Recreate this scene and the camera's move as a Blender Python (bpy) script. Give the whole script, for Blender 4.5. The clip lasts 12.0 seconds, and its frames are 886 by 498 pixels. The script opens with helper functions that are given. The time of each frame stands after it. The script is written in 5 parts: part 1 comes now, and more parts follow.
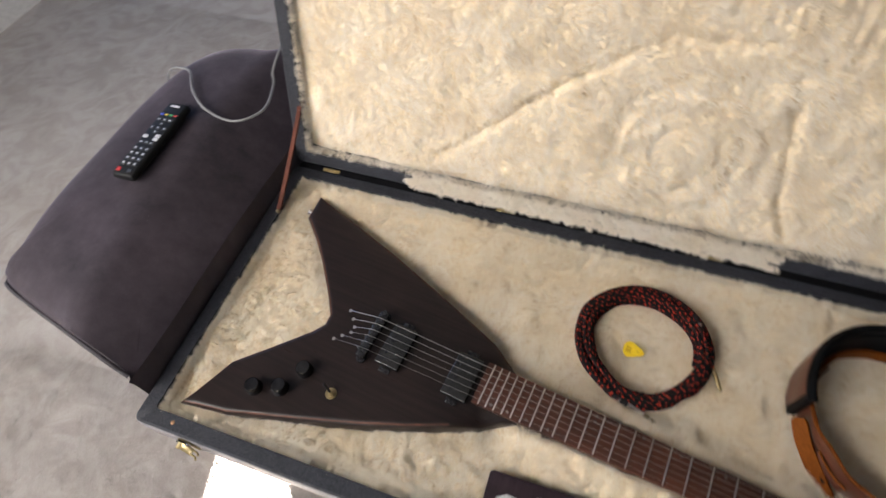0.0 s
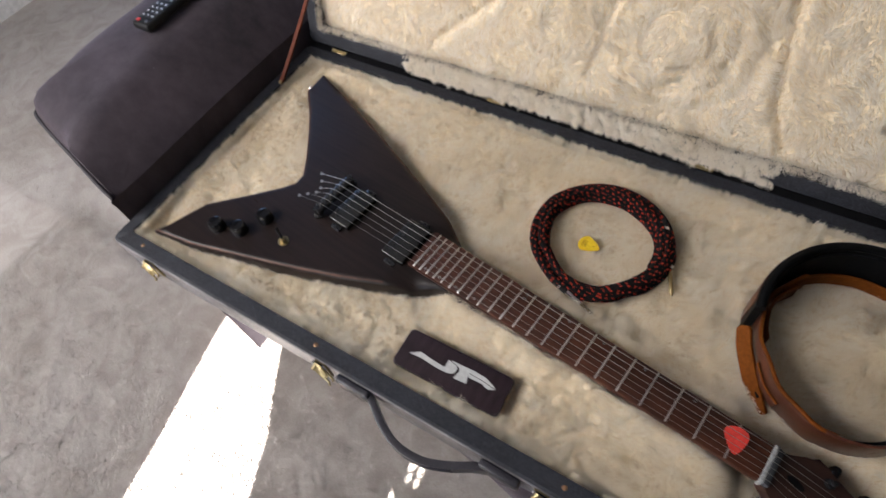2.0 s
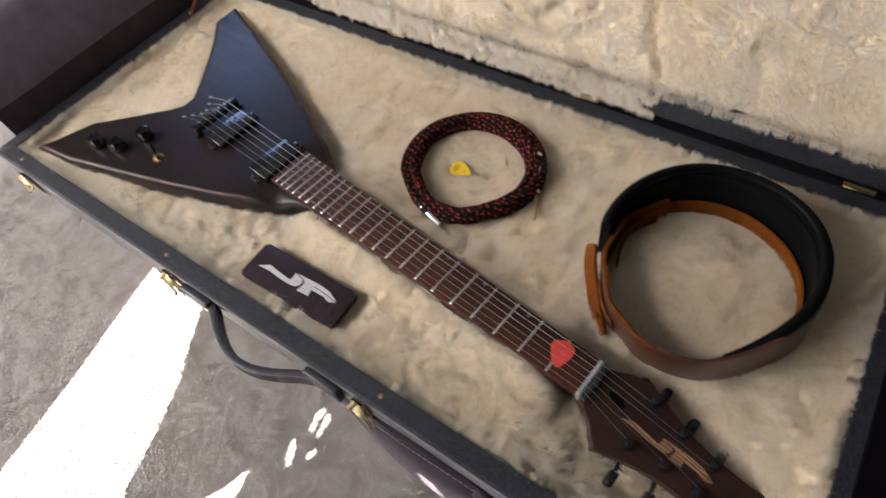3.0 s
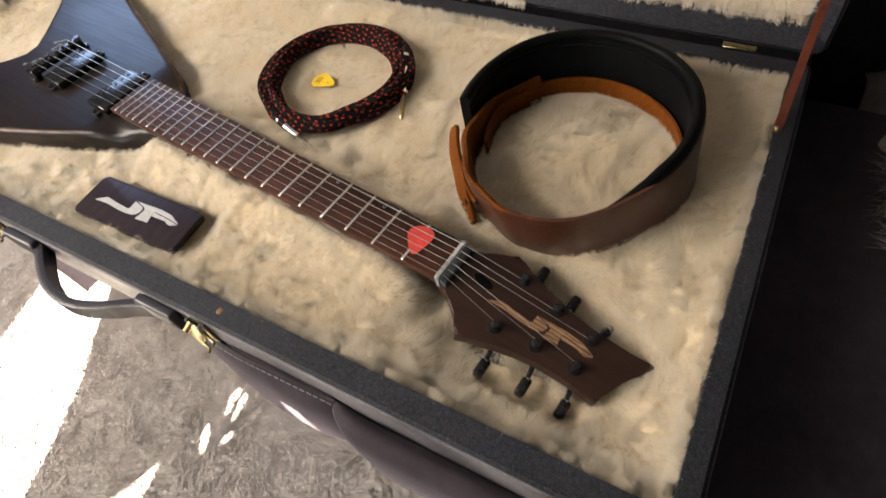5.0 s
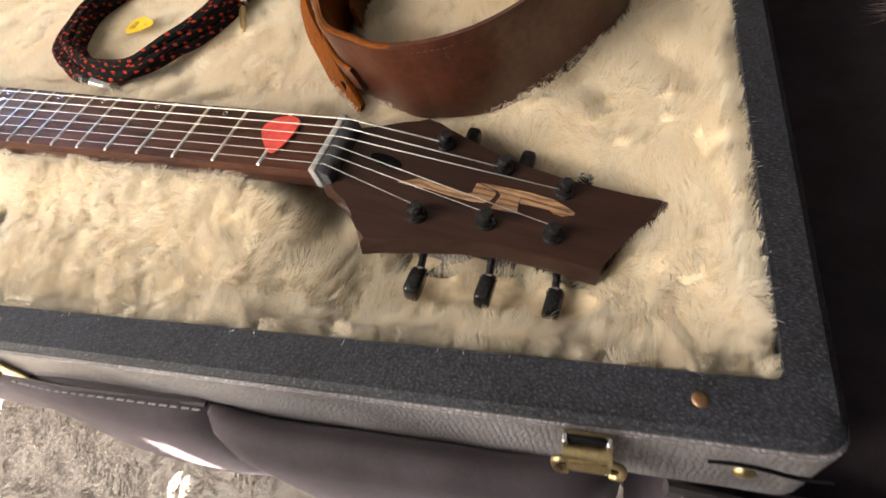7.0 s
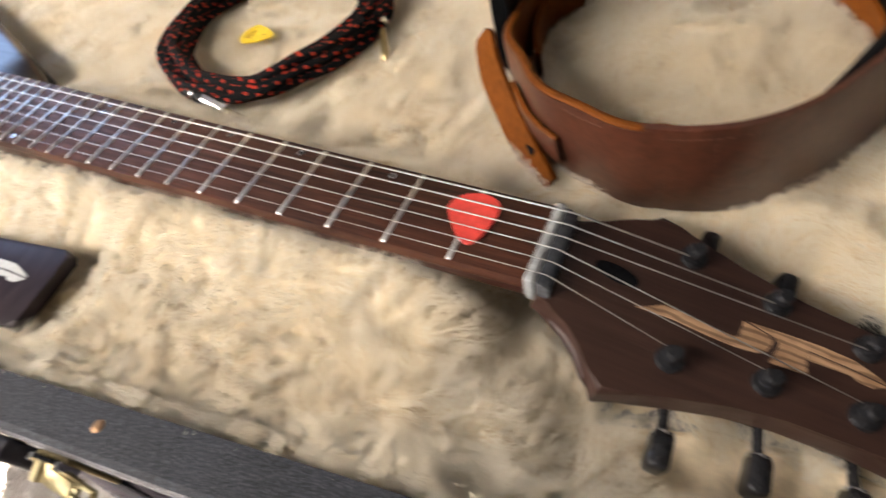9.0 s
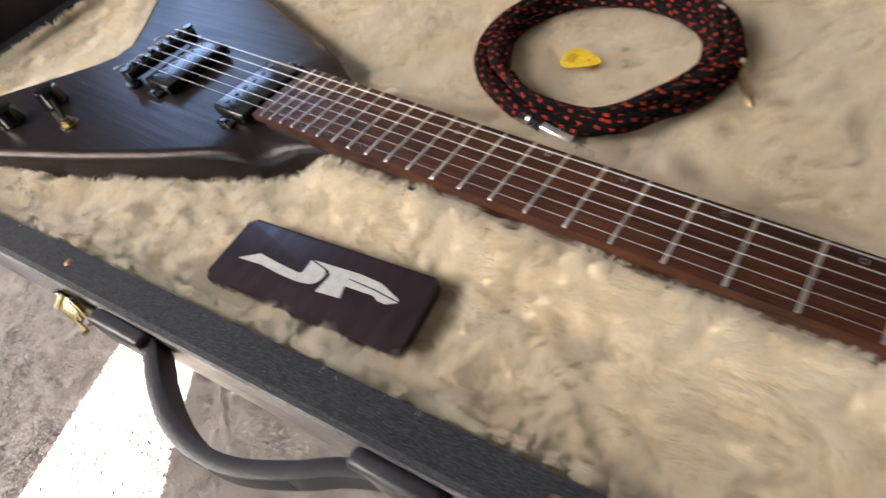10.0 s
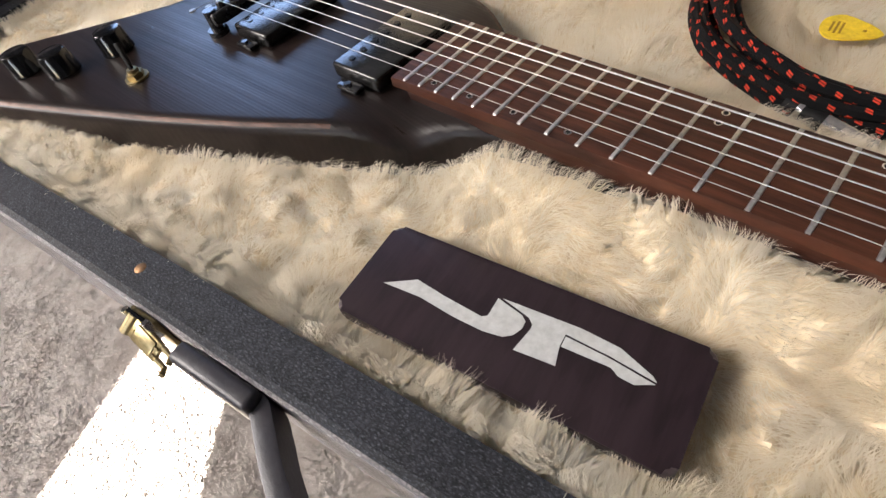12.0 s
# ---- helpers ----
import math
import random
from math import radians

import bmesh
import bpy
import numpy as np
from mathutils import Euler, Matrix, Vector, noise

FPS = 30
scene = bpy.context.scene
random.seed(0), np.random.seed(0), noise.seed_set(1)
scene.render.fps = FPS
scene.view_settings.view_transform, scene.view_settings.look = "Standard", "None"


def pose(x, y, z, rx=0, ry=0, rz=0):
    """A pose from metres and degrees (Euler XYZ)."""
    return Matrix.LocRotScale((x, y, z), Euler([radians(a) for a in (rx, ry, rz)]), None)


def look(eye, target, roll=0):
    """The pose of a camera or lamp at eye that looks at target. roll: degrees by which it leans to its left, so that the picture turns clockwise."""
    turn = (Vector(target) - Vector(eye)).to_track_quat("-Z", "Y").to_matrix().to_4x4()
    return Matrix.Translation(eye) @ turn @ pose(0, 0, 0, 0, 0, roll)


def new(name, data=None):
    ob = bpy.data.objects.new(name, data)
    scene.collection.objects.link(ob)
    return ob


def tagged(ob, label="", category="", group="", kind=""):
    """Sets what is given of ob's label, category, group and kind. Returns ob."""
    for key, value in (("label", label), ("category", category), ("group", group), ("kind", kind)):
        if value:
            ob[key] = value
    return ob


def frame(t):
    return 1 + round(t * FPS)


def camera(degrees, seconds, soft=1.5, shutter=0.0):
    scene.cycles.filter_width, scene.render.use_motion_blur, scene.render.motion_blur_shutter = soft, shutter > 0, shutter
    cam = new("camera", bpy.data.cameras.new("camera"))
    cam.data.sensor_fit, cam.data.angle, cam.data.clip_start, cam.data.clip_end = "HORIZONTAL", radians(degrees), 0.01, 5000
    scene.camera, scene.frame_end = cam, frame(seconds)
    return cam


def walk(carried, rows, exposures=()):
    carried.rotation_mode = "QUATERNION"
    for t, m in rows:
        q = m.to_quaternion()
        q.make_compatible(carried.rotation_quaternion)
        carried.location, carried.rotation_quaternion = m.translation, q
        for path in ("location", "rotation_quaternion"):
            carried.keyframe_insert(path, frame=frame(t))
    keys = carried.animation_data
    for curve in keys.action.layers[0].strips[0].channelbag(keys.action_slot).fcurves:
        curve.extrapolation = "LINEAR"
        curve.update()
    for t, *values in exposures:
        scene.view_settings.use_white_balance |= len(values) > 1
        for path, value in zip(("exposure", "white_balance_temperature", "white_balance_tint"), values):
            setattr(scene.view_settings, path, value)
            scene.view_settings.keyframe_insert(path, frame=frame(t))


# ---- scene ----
cam = camera(78.2, 12.0, soft=1.5, shutter=0.4)
PATH = [
    (0, (0.5507, -0.0704, 1.3097), (0.3193, 0.439, 0.4809), -6.43),
    (0.5, (0.6079, 0.0047, 1.2878), (0.253, 0.4526, 0.4672), -9.18),
    (1, (0.6608, -0.0172, 1.3001), (0.2868, 0.4163, 0.4802), -10.34),
    (1.5, (0.7066, -0.0758, 1.2642), (0.3496, 0.3478, 0.4317), -12.69),
    (2, (0.7682, -0.1138, 1.202), (0.4094, 0.2997, 0.3651), -12.01),
    (2.5, (0.8725, -0.099, 1.1558), (0.5019, 0.3036, 0.3188), -8.93),
    (3, (0.9727, -0.0808, 1.1008), (0.5938, 0.325, 0.2691), -11.18),
    (3.5, (1.0335, -0.053, 1.0256), (0.6645, 0.3634, 0.1946), -12.1),
    (3.7, (1.05, -0.0409, 0.9928), (0.696, 0.3848, 0.1601), -12.11),
    (5.3, (1.1333, -0.1075, 0.9421), (0.7783, 0.3485, 0.126), -12.76),
    (5.5, (1.1541, -0.1268, 0.9109), (0.789, 0.3325, 0.1011), -12.86),
    (6, (1.1497, -0.1428, 0.8694), (0.7942, 0.3235, 0.0593), -18.19),
    (6.5, (1.1156, -0.118, 0.8057), (0.8066, 0.3973, 0.0064), -22.04),
    (6.7, (1.1083, -0.1004, 0.7776), (0.8008, 0.4252, -0.0156), -22.79),
    (8.5, (1.0403, -0.0124, 0.7383), (0.7717, 0.5191, -0.065), -18.46),
    (9, (0.9777, -0.0152, 0.7582), (0.6533, 0.5095, -0.0288), -17.44),
    (9.5, (0.89, -0.0282, 0.786), (0.5093, 0.4724, 0.0086), -16.88),
    (10, (0.7957, -0.0475, 0.793), (0.364, 0.4279, 0.0264), -17.59),
    (10.5, (0.7365, -0.0449, 0.786), (0.286, 0.4184, 0.0228), -18.04),
    (11, (0.6929, -0.0334, 0.793), (0.2335, 0.4217, 0.0302), -16.96),
    (11.5, (0.6581, -0.0262, 0.7567), (0.2077, 0.4046, -0.0253), -17.23),
    (12, (0.6557, -0.0276, 0.7407), (0.2088, 0.4081, -0.0406), -16.2),
]
EXPOSURES = [(0.0, 3.80, 6400, 12), (0.5, 3.45, 6400, 13), (1.5, 3.45, 6250, 13), (2.0, 3.66, 6250, 13), (3.0, 3.80, 6400, 14), (3.7, 3.93, 6500, 12), (5.5, 4.26, 7250, 13),
             (6.0, 4.18, 7200, 13), (6.5, 4.64, 7300, 12), (8.5, 4.69, 7300, 12), (9.0, 4.57, 6850, 12), (9.5, 4.26, 6800, 12), (10.0, 4.00, 6700, 12), (10.5, 3.95, 6700, 13), (12.0, 4.03, 6600, 13)]
walk(cam, [(t, look(eye, target, roll)) for t, eye, target, roll in PATH], EXPOSURES)

# ---------------------------------------------------------------- world, sun, large lights
SUN = Vector((0.2, -0.98, 0.84)).normalized()      # towards the sun
world = bpy.data.worlds.new("world")
scene.world = world
world.use_nodes = True
wn = world.node_tree
sky = wn.nodes.new("ShaderNodeTexSky")
sky.sky_type = "NISHITA"
sky.sun_disc = False
sky.sun_elevation = math.asin(SUN.z)
sky.sun_rotation = math.atan2(SUN.x, SUN.y)
wn.links.new(sky.outputs[0], wn.nodes["Background"].inputs[0])
wn.nodes["Background"].inputs[1].default_value = 0.07
sun = new("sun", bpy.data.lights.new("sun", "SUN"))
sun.data.energy, sun.data.angle, sun.data.color = 5.0, radians(0.3), (1.0, 0.93, 0.83)
sun.matrix_world = look(SUN * 8, (0, 0, 0))


def window_light(name, eye, target, sx, sy, watts, colour):
    ob = new(name, bpy.data.lights.new(name, "AREA"))
    ob.data.shape, ob.data.size, ob.data.size_y, ob.data.energy, ob.data.color = "RECTANGLE", sx, sy, watts, colour
    ob.matrix_world = look(eye, target)
    return ob


# Lamps for both windows' sky light; the front one stands inside the added curtain.
window_light("window_light_left", (-2.06, 1.60, 1.58), (0.0, 0.6, 0.8), 0.86, 0.84, 1.05, (0.36, 0.57, 1.0))
front = window_light("window_light_front", (-0.80, -1.18, 1.62), (-0.05, 0.40, 0.6), 1.9, 1.5, 8.2, (1.0, 0.95, 0.90))
front.data.spread = radians(150)


# ---------------------------------------------------------------- materials
def material(name, colour, rough=0.6, metal=0.0, spec=0.5):
    m = bpy.data.materials.new(name)
    m.use_nodes = True
    b = m.node_tree.nodes["Principled BSDF"]
    b.inputs["Base Color"].default_value = (*colour, 1)
    b.inputs["Roughness"].default_value = rough
    b.inputs["Metallic"].default_value = metal
    b.inputs["Specular IOR Level"].default_value = spec
    return m


def node(m, kind, **values):
    n = m.node_tree.nodes.new(kind)
    for key, value in values.items():
        n.inputs[key.replace("_", " ")].default_value = value
    return n


def link(m, a, b):
    m.node_tree.links.new(a, b)


def coords(m, scale=(1, 1, 1), kind="Object", turn=(0, 0, 0)):
    c = node(m, "ShaderNodeTexCoord")
    mp = node(m, "ShaderNodeMapping", Scale=scale, Rotation=turn)
    link(m, c.outputs[kind], mp.inputs[0])
    return mp.outputs[0]


def noise_tex(m, vec, scale, detail=4, rough=0.6):
    n = node(m, "ShaderNodeTexNoise", Scale=scale, Detail=detail, Roughness=rough)
    link(m, vec, n.inputs["Vector"])
    return n.outputs["Fac"]


def ramp(m, fac, stops):
    n = m.node_tree.nodes.new("ShaderNodeValToRGB")
    r = n.color_ramp
    while len(r.elements) < len(stops):
        r.elements.new(0.5)
    for e, (p, c) in zip(r.elements, stops):
        e.position = p
        e.color = (*c, 1) if len(c) == 3 else c
    link(m, fac, n.inputs[0])
    return n.outputs[0]


def mixed(m, fac, a, b, mode="MIX"):
    n = m.node_tree.nodes.new("ShaderNodeMix")
    n.data_type, n.blend_type = "RGBA", mode
    for sock, v in ((n.inputs[0], fac), (n.inputs[6], a), (n.inputs[7], b)):
        if isinstance(v, (int, float)):
            sock.default_value = v
        elif isinstance(v, tuple):
            sock.default_value = (*v, 1)
        else:
            link(m, v, sock)
    return n.outputs[2]


def bump(m, height, strength, distance):
    n = node(m, "ShaderNodeBump", Strength=strength, Distance=distance)
    link(m, height, n.inputs["Height"])
    link(m, n.outputs[0], bsdf(m).inputs["Normal"])
    return n


def bsdf(m):
    return m.node_tree.nodes["Principled BSDF"]


def base(m, colour):
    link(m, colour, bsdf(m).inputs["Base Color"])
    return m


def two_scale(name, dark, light, big, small, rough, bump_d=0.0, bump_s=0.3, metal=0.0, stretch=(1, 1, 1)):
    """A surface whose colour varies at a large and at a small scale, with a relief of the small one."""
    m = material(name, light, rough, metal)
    v = coords(m, stretch)
    a, b = noise_tex(m, v, big, 3), noise_tex(m, v, small, 5)
    c = ramp(m, a, [(0.35, dark), (0.65, light)])
    c2 = ramp(m, b, [(0.3, tuple(x * 0.72 for x in dark)), (0.7, tuple(min(1, x * 1.15) for x in light))])
    base(m, mixed(m, 0.5, c, c2))
    if bump_d:
        bump(m, b, bump_s, bump_d)
    return m


# ---------------------------------------------------------------- mesh helpers
def part(name, bm, mat, parent=None, label="", smooth=True, pose_m=None):
    me = bpy.data.meshes.new(name)
    bmesh.ops.recalc_face_normals(bm, faces=bm.faces)
    bm.to_mesh(me)
    bm.free()
    return mesh_part(name, me, mat, parent, label, smooth, pose_m)


def mesh_part(name, me, mat, parent=None, label="", smooth=True, pose_m=None):
    for m in mat if isinstance(mat, (list, tuple)) else [mat]:
        me.materials.append(m)
    if smooth:
        me.polygons.foreach_set("use_smooth", [True] * len(me.polygons))
        me.set_sharp_from_angle(angle=radians(38))
    ob = new(name, me)
    if parent:
        ob.parent = parent
    if pose_m is not None:
        ob.matrix_basis = pose_m
    if label:
        tagged(ob, label)
    return ob


def thing(name, label, category, m=None, group="", kind=""):
    ob = new(name)
    ob.empty_display_size = 0.05
    if m is not None:
        ob.matrix_basis = m
    return tagged(ob, label, category, group, kind)


def box(bm, x0, x1, y0, y1, z0, z1, r=0.0, seg=3):
    """A box between the given planes, its edges rounded by r."""
    made = bmesh.ops.create_cube(bm, size=1.0, matrix=Matrix.Translation(((x0 + x1) / 2, (y0 + y1) / 2, (z0 + z1) / 2)) @ Matrix.Diagonal((x1 - x0, y1 - y0, z1 - z0, 1)))
    if r:
        edges = {e for v in made["verts"] for e in v.link_edges}
        bmesh.ops.bevel(bm, geom=list(edges), offset=r, segments=seg, affect="EDGES", profile=0.5)
    return bm


def boxed(*args, **kw):
    return box(bmesh.new(), *args, **kw)


def rod(bm, a, b, r, seg=12, r2=None):
    a, b = Vector(a), Vector(b)
    m = Matrix.Translation((a + b) / 2) @ (b - a).to_track_quat("Z", "Y").to_matrix().to_4x4()
    bmesh.ops.create_cone(bm, cap_ends=True, segments=seg, radius1=r, radius2=r if r2 is None else r2, depth=(b - a).length, matrix=m)
    return bm


def slab(bm, outline, z0, z1, bevel=0.0, seg=2, top_only=False):
    """A flat plate of the outline (x, y points in order) from z0 to z1."""
    low = [bm.verts.new((x, y, z0)) for x, y in outline]
    high = [bm.verts.new((x, y, z1)) for x, y in outline]
    n = len(outline)
    bm.faces.new(low[::-1])
    top = bm.faces.new(high)
    for i in range(n):
        bm.faces.new((low[i], low[(i + 1) % n], high[(i + 1) % n], high[i]))
    if bevel:
        edges = list(top.edges) if top_only else [e for f in (top,) for e in f.edges] + [e for v in low for e in v.link_edges if e.other_vert(v) in low]
        bmesh.ops.bevel(bm, geom=list(set(edges)), offset=bevel, segments=seg, affect="EDGES", profile=0.5)
    return bm


def tube(name, points, r, mat, parent=None, label="", seg=8, closed=False, flat=1.0):
    """A tube along the points with UV: u round it, v in metres along it."""
    pts = [Vector(p) for p in points]
    n = len(pts)
    verts, faces, uvs, length = [], [], [], 0.0
    rows = n + 1 if closed else n
    for i in range(rows):
        p, q0, q1 = pts[i % n], pts[(i - 1) % n if closed or i else 0], pts[(i + 1) % n if closed or i < n - 1 else n - 1]
        d = (q1 - q0).normalized()
        side = d.cross(Vector((0, 0, 1)))
        side = side.normalized() if side.length > 1e-4 else Vector((1, 0, 0))
        up = side.cross(d)
        if i:
            length += (pts[i % n] - pts[(i - 1) % n]).length
        for k in range(seg):
            a = 2 * math.pi * k / seg
            verts.append(p + side * math.cos(a) * r + up * math.sin(a) * r * flat)
            uvs.append((k / seg, length))
    for i in range(rows - 1):
        for k in range(seg):
            faces.append((i * seg + k, i * seg + (k + 1) % seg, (i + 1) * seg + (k + 1) % seg, (i + 1) * seg + k))
    if not closed:
        faces += [tuple(range(seg))[::-1], tuple(range((rows - 1) * seg, rows * seg))]
    me = bpy.data.meshes.new(name)
    me.from_pydata(verts, [], faces)
    layer = me.uv_layers.new(name="UVMap")
    for poly in me.polygons:
        ks = [v % seg for v in poly.vertices]
        for li, vi in zip(poly.loop_indices, poly.vertices):
            u, v = uvs[vi]
            if seg - 1 in ks and vi % seg == 0 and len(ks) == 4:
                u = 1.0
            layer.data[li].uv = (u, v)
    return mesh_part(name, me, mat, parent, label)


def smooth_line(points, steps=8, closed=False):
    """Points along a smooth line through the given ones."""
    p = [Vector(q) for q in points]
    n, out = len(p), []
    for i in range(n if closed else n - 1):
        a, b, c, d = (p[(i + k) % n] if closed else p[min(max(i + k, 0), n - 1)] for k in (-1, 0, 1, 2))
        for s in range(steps):
            t = s / steps
            out.append(0.5 * ((2 * b) + (c - a) * t + (2 * a - 5 * b + 4 * c - d) * t * t + (3 * b - a - 3 * c + d) * t ** 3))
    if not closed:
        out.append(p[-1])
    return out


def fur(name, roots, normals, lean, length, width, mat, parent=None, label="", seed=1, droop=0.4, pull=None):
    """Single hairs: each a bent blade of two triangles and a tip."""
    rng = np.random.default_rng(seed)
    n = len(roots)
    roots, normals, lean = (np.asarray(a, dtype=np.float32) for a in (roots, normals, lean))
    ln = (length * rng.uniform(0.6, 1.25, n)).astype(np.float32)[:, None]
    side = np.cross(normals, lean)
    side /= np.linalg.norm(side, axis=1)[:, None] + 1e-6
    a = rng.uniform(-0.5, 0.5, n)[:, None]
    side = side * np.cos(a) + np.cross(normals, side) * np.sin(a)
    w = side * (width * rng.uniform(0.7, 1.3, n))[:, None] * 0.5
    mid = roots + (normals * (0.72 - droop * 0.45) + lean * (0.1 + droop * 0.4)) * ln
    tip = roots + (normals * (0.95 - droop) + lean * (0.45 + droop)) * ln
    if pull is not None:
        mid, tip = mid + np.asarray(pull, dtype=np.float32) * 0.3, tip + np.asarray(pull, dtype=np.float32)
    verts = np.stack([roots - w, roots + w, mid + w * 0.8, mid - w * 0.8, tip], axis=1).reshape(-1, 3)
    k = np.arange(n, dtype=np.int32)[:, None] * 5
    quads = k + np.array([0, 1, 2, 3], dtype=np.int32)
    tris = k + np.array([3, 2, 4], dtype=np.int32)
    me = bpy.data.meshes.new(name)
    me.vertices.add(n * 5)
    me.vertices.foreach_set("co", verts.astype(np.float32).ravel())
    loops = np.concatenate([quads, tris], axis=1).ravel()
    me.loops.add(len(loops))
    me.loops.foreach_set("vertex_index", loops)
    start = np.stack([np.arange(n) * 7, np.arange(n) * 7 + 4], axis=1).ravel().astype(np.int32)
    me.polygons.add(n * 2)
    me.polygons.foreach_set("loop_start", start)
    me.update(calc_edges=True)
    me.polygons.foreach_set("use_smooth", np.ones(n * 2, dtype=bool))
    return mesh_part(name, me, mat, parent, label, smooth=False)


def wave_field(x, y, seed, size):
    """A smooth random field of about -1 to 1, features of about the given size."""
    rng = np.random.default_rng(seed)
    out = np.zeros_like(x)
    for _ in range(14):
        a, f, p = rng.uniform(0, 2 * math.pi), rng.uniform(0.5, 1.6) / size, rng.uniform(0, 6.28)
        out += np.sin(2 * math.pi * f * (x * math.cos(a) + y * math.sin(a)) + p + 1.3 * np.sin(2 * math.pi * 0.45 * f * (y * math.cos(a) - x * math.sin(a)) + 2 * p))
    return out / 4.2


def tufts(x, y, size, seed):
    """Domes of uneven size standing side by side, 0 in the creases to 1 on top."""
    rng = np.random.default_rng(seed)
    jit = rng.uniform(0.08, 0.92, (257, 2))
    gx, gy = np.floor(x / size).astype(np.int64), np.floor(y / size).astype(np.int64)
    d1, d2 = np.full(x.shape, 9.0), np.full(x.shape, 9.0)
    for i in (-1, 0, 1):
        for j in (-1, 0, 1):
            h = ((gx + i) * 73 + (gy + j) * 151) % 257
            d = np.hypot(x / size - gx - i - jit[h, 0], y / size - gy - j - jit[h, 1])
            d2 = np.minimum(d2, np.maximum(d, d1))
            d1 = np.minimum(d1, d)
    return np.clip((d2 - d1) * 1.6, 0, 1) ** 0.6


def inside(px, py, poly):
    """Which of the points lie inside the polygon."""
    res = np.zeros(px.shape, dtype=bool)
    n = len(poly)
    for i in range(n):
        (x0, y0), (x1, y1) = poly[i], poly[(i + 1) % n]
        cross = ((y0 > py) != (y1 > py)) & (px < (x1 - x0) * (py - y0) / (y1 - y0 + 1e-12) + x0)
        res ^= cross
    return res


def away(px, py, poly):
    """The distance from the points to the polygon's outline."""
    best = np.full(px.shape, 9.0)
    n = len(poly)
    for i in range(n):
        (x0, y0), (x1, y1) = poly[i], poly[(i + 1) % n]
        dx, dy = x1 - x0, y1 - y0
        t = np.clip(((px - x0) * dx + (py - y0) * dy) / (dx * dx + dy * dy + 1e-12), 0, 1)
        best = np.minimum(best, np.hypot(px - x0 - t * dx, py - y0 - t * dy))
    return best

from mathutils import geometry

# ---------------------------------------------------------------- surfaces
def soft_normal(m, own):
    """Shade single hairs partly as the surface that they make up; own: the share of each hair's own turn."""
    up = node(m, "ShaderNodeVectorTransform", Vector=(0, 0, 1))
    up.vector_type, up.convert_from, up.convert_to = "NORMAL", "OBJECT", "WORLD"
    n = m.node_tree.nodes.new("ShaderNodeMix")
    n.data_type = "VECTOR"
    n.inputs[0].default_value = own
    link(m, up.outputs[0], n.inputs[4])
    link(m, node(m, "ShaderNodeNewGeometry").outputs["Normal"], n.inputs[5])
    link(m, n.outputs[1], bsdf(m).inputs["Normal"])


def let_through(m, share):
    """Let a share of the light pass on through thin fibres."""
    t = node(m, "ShaderNodeBsdfTranslucent")
    x = node(m, "ShaderNodeMixShader", Fac=share)
    link(m, bsdf(m).inputs["Base Color"].links[0].from_socket, t.inputs["Color"])
    link(m, bsdf(m).outputs[0], x.inputs[1])
    link(m, t.outputs[0], x.inputs[2])
    link(m, x.outputs[0], m.node_tree.nodes["Material Output"].inputs["Surface"])


def plush_material(name, dark, light):
    m = material(name, light, 0.95, spec=0.15)
    v = coords(m)
    a = noise_tex(m, v, 9, 4, 0.6)
    b = noise_tex(m, v, 45, 4, 0.6)
    c = mixed(m, 0.45, ramp(m, a, [(0.36, dark), (0.58, light)]), ramp(m, b, [(0.3, dark), (0.62, light)]))
    g = node(m, "ShaderNodeNewGeometry")
    r = ramp(m, g.outputs["Random Per Island"], [(0.0, (0.92, 0.90, 0.87)), (1.0, (1.0, 1.0, 1.0))])
    base(m, mixed(m, 1.0, c, r, "MULTIPLY"))
    bsdf(m).inputs["Sheen Weight"].default_value = 0.35
    bsdf(m).inputs["Sheen Roughness"].default_value = 0.5
    # the fine hairs scatter light as the soft surface that they make up together
    soft_normal(m, 0.22)
    let_through(m, 0.48)
    return m


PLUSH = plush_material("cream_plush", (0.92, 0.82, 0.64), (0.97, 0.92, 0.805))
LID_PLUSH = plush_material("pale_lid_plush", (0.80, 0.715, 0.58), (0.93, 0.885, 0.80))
HIDE = two_scale("tan_hide_backing", (0.74, 0.60, 0.40), (0.86, 0.74, 0.54), 30, 200, 0.9)
THROW = plush_material("grey_brown_fur", (0.15, 0.12, 0.11), (0.46, 0.41, 0.38))


def carpet_material():
    m = material("beige_carpet", (0.3, 0.26, 0.23), 0.95, spec=0.1)
    v = coords(m)
    vein = node(m, "ShaderNodeTexNoise", Scale=9.0, Detail=5.0, Roughness=0.62, Distortion=1.6)
    link(m, v, vein.inputs["Vector"])
    big, fine = noise_tex(m, v, 2.2, 3), noise_tex(m, v, 240, 3)
    c = mixed(m, 0.5, ramp(m, vein.outputs["Fac"], [(0.38, (0.285, 0.250, 0.222)), (0.60, (0.425, 0.393, 0.363))]), ramp(m, big, [(0.35, (0.33, 0.295, 0.266)), (0.65, (0.41, 0.38, 0.352))]))
    g = node(m, "ShaderNodeNewGeometry")
    r = ramp(m, g.outputs["Random Per Island"], [(0.0, (0.92, 0.915, 0.91)), (1.0, (1.06, 1.06, 1.06))])
    c = mixed(m, 0.5, c, ramp(m, fine, [(0.35, (0.86, 0.86, 0.86)), (0.65, (1.10, 1.10, 1.10))]), "MULTIPLY")
    base(m, mixed(m, 0.8, c, r, "MULTIPLY"))
    soft_normal(m, 0.14)
    return m


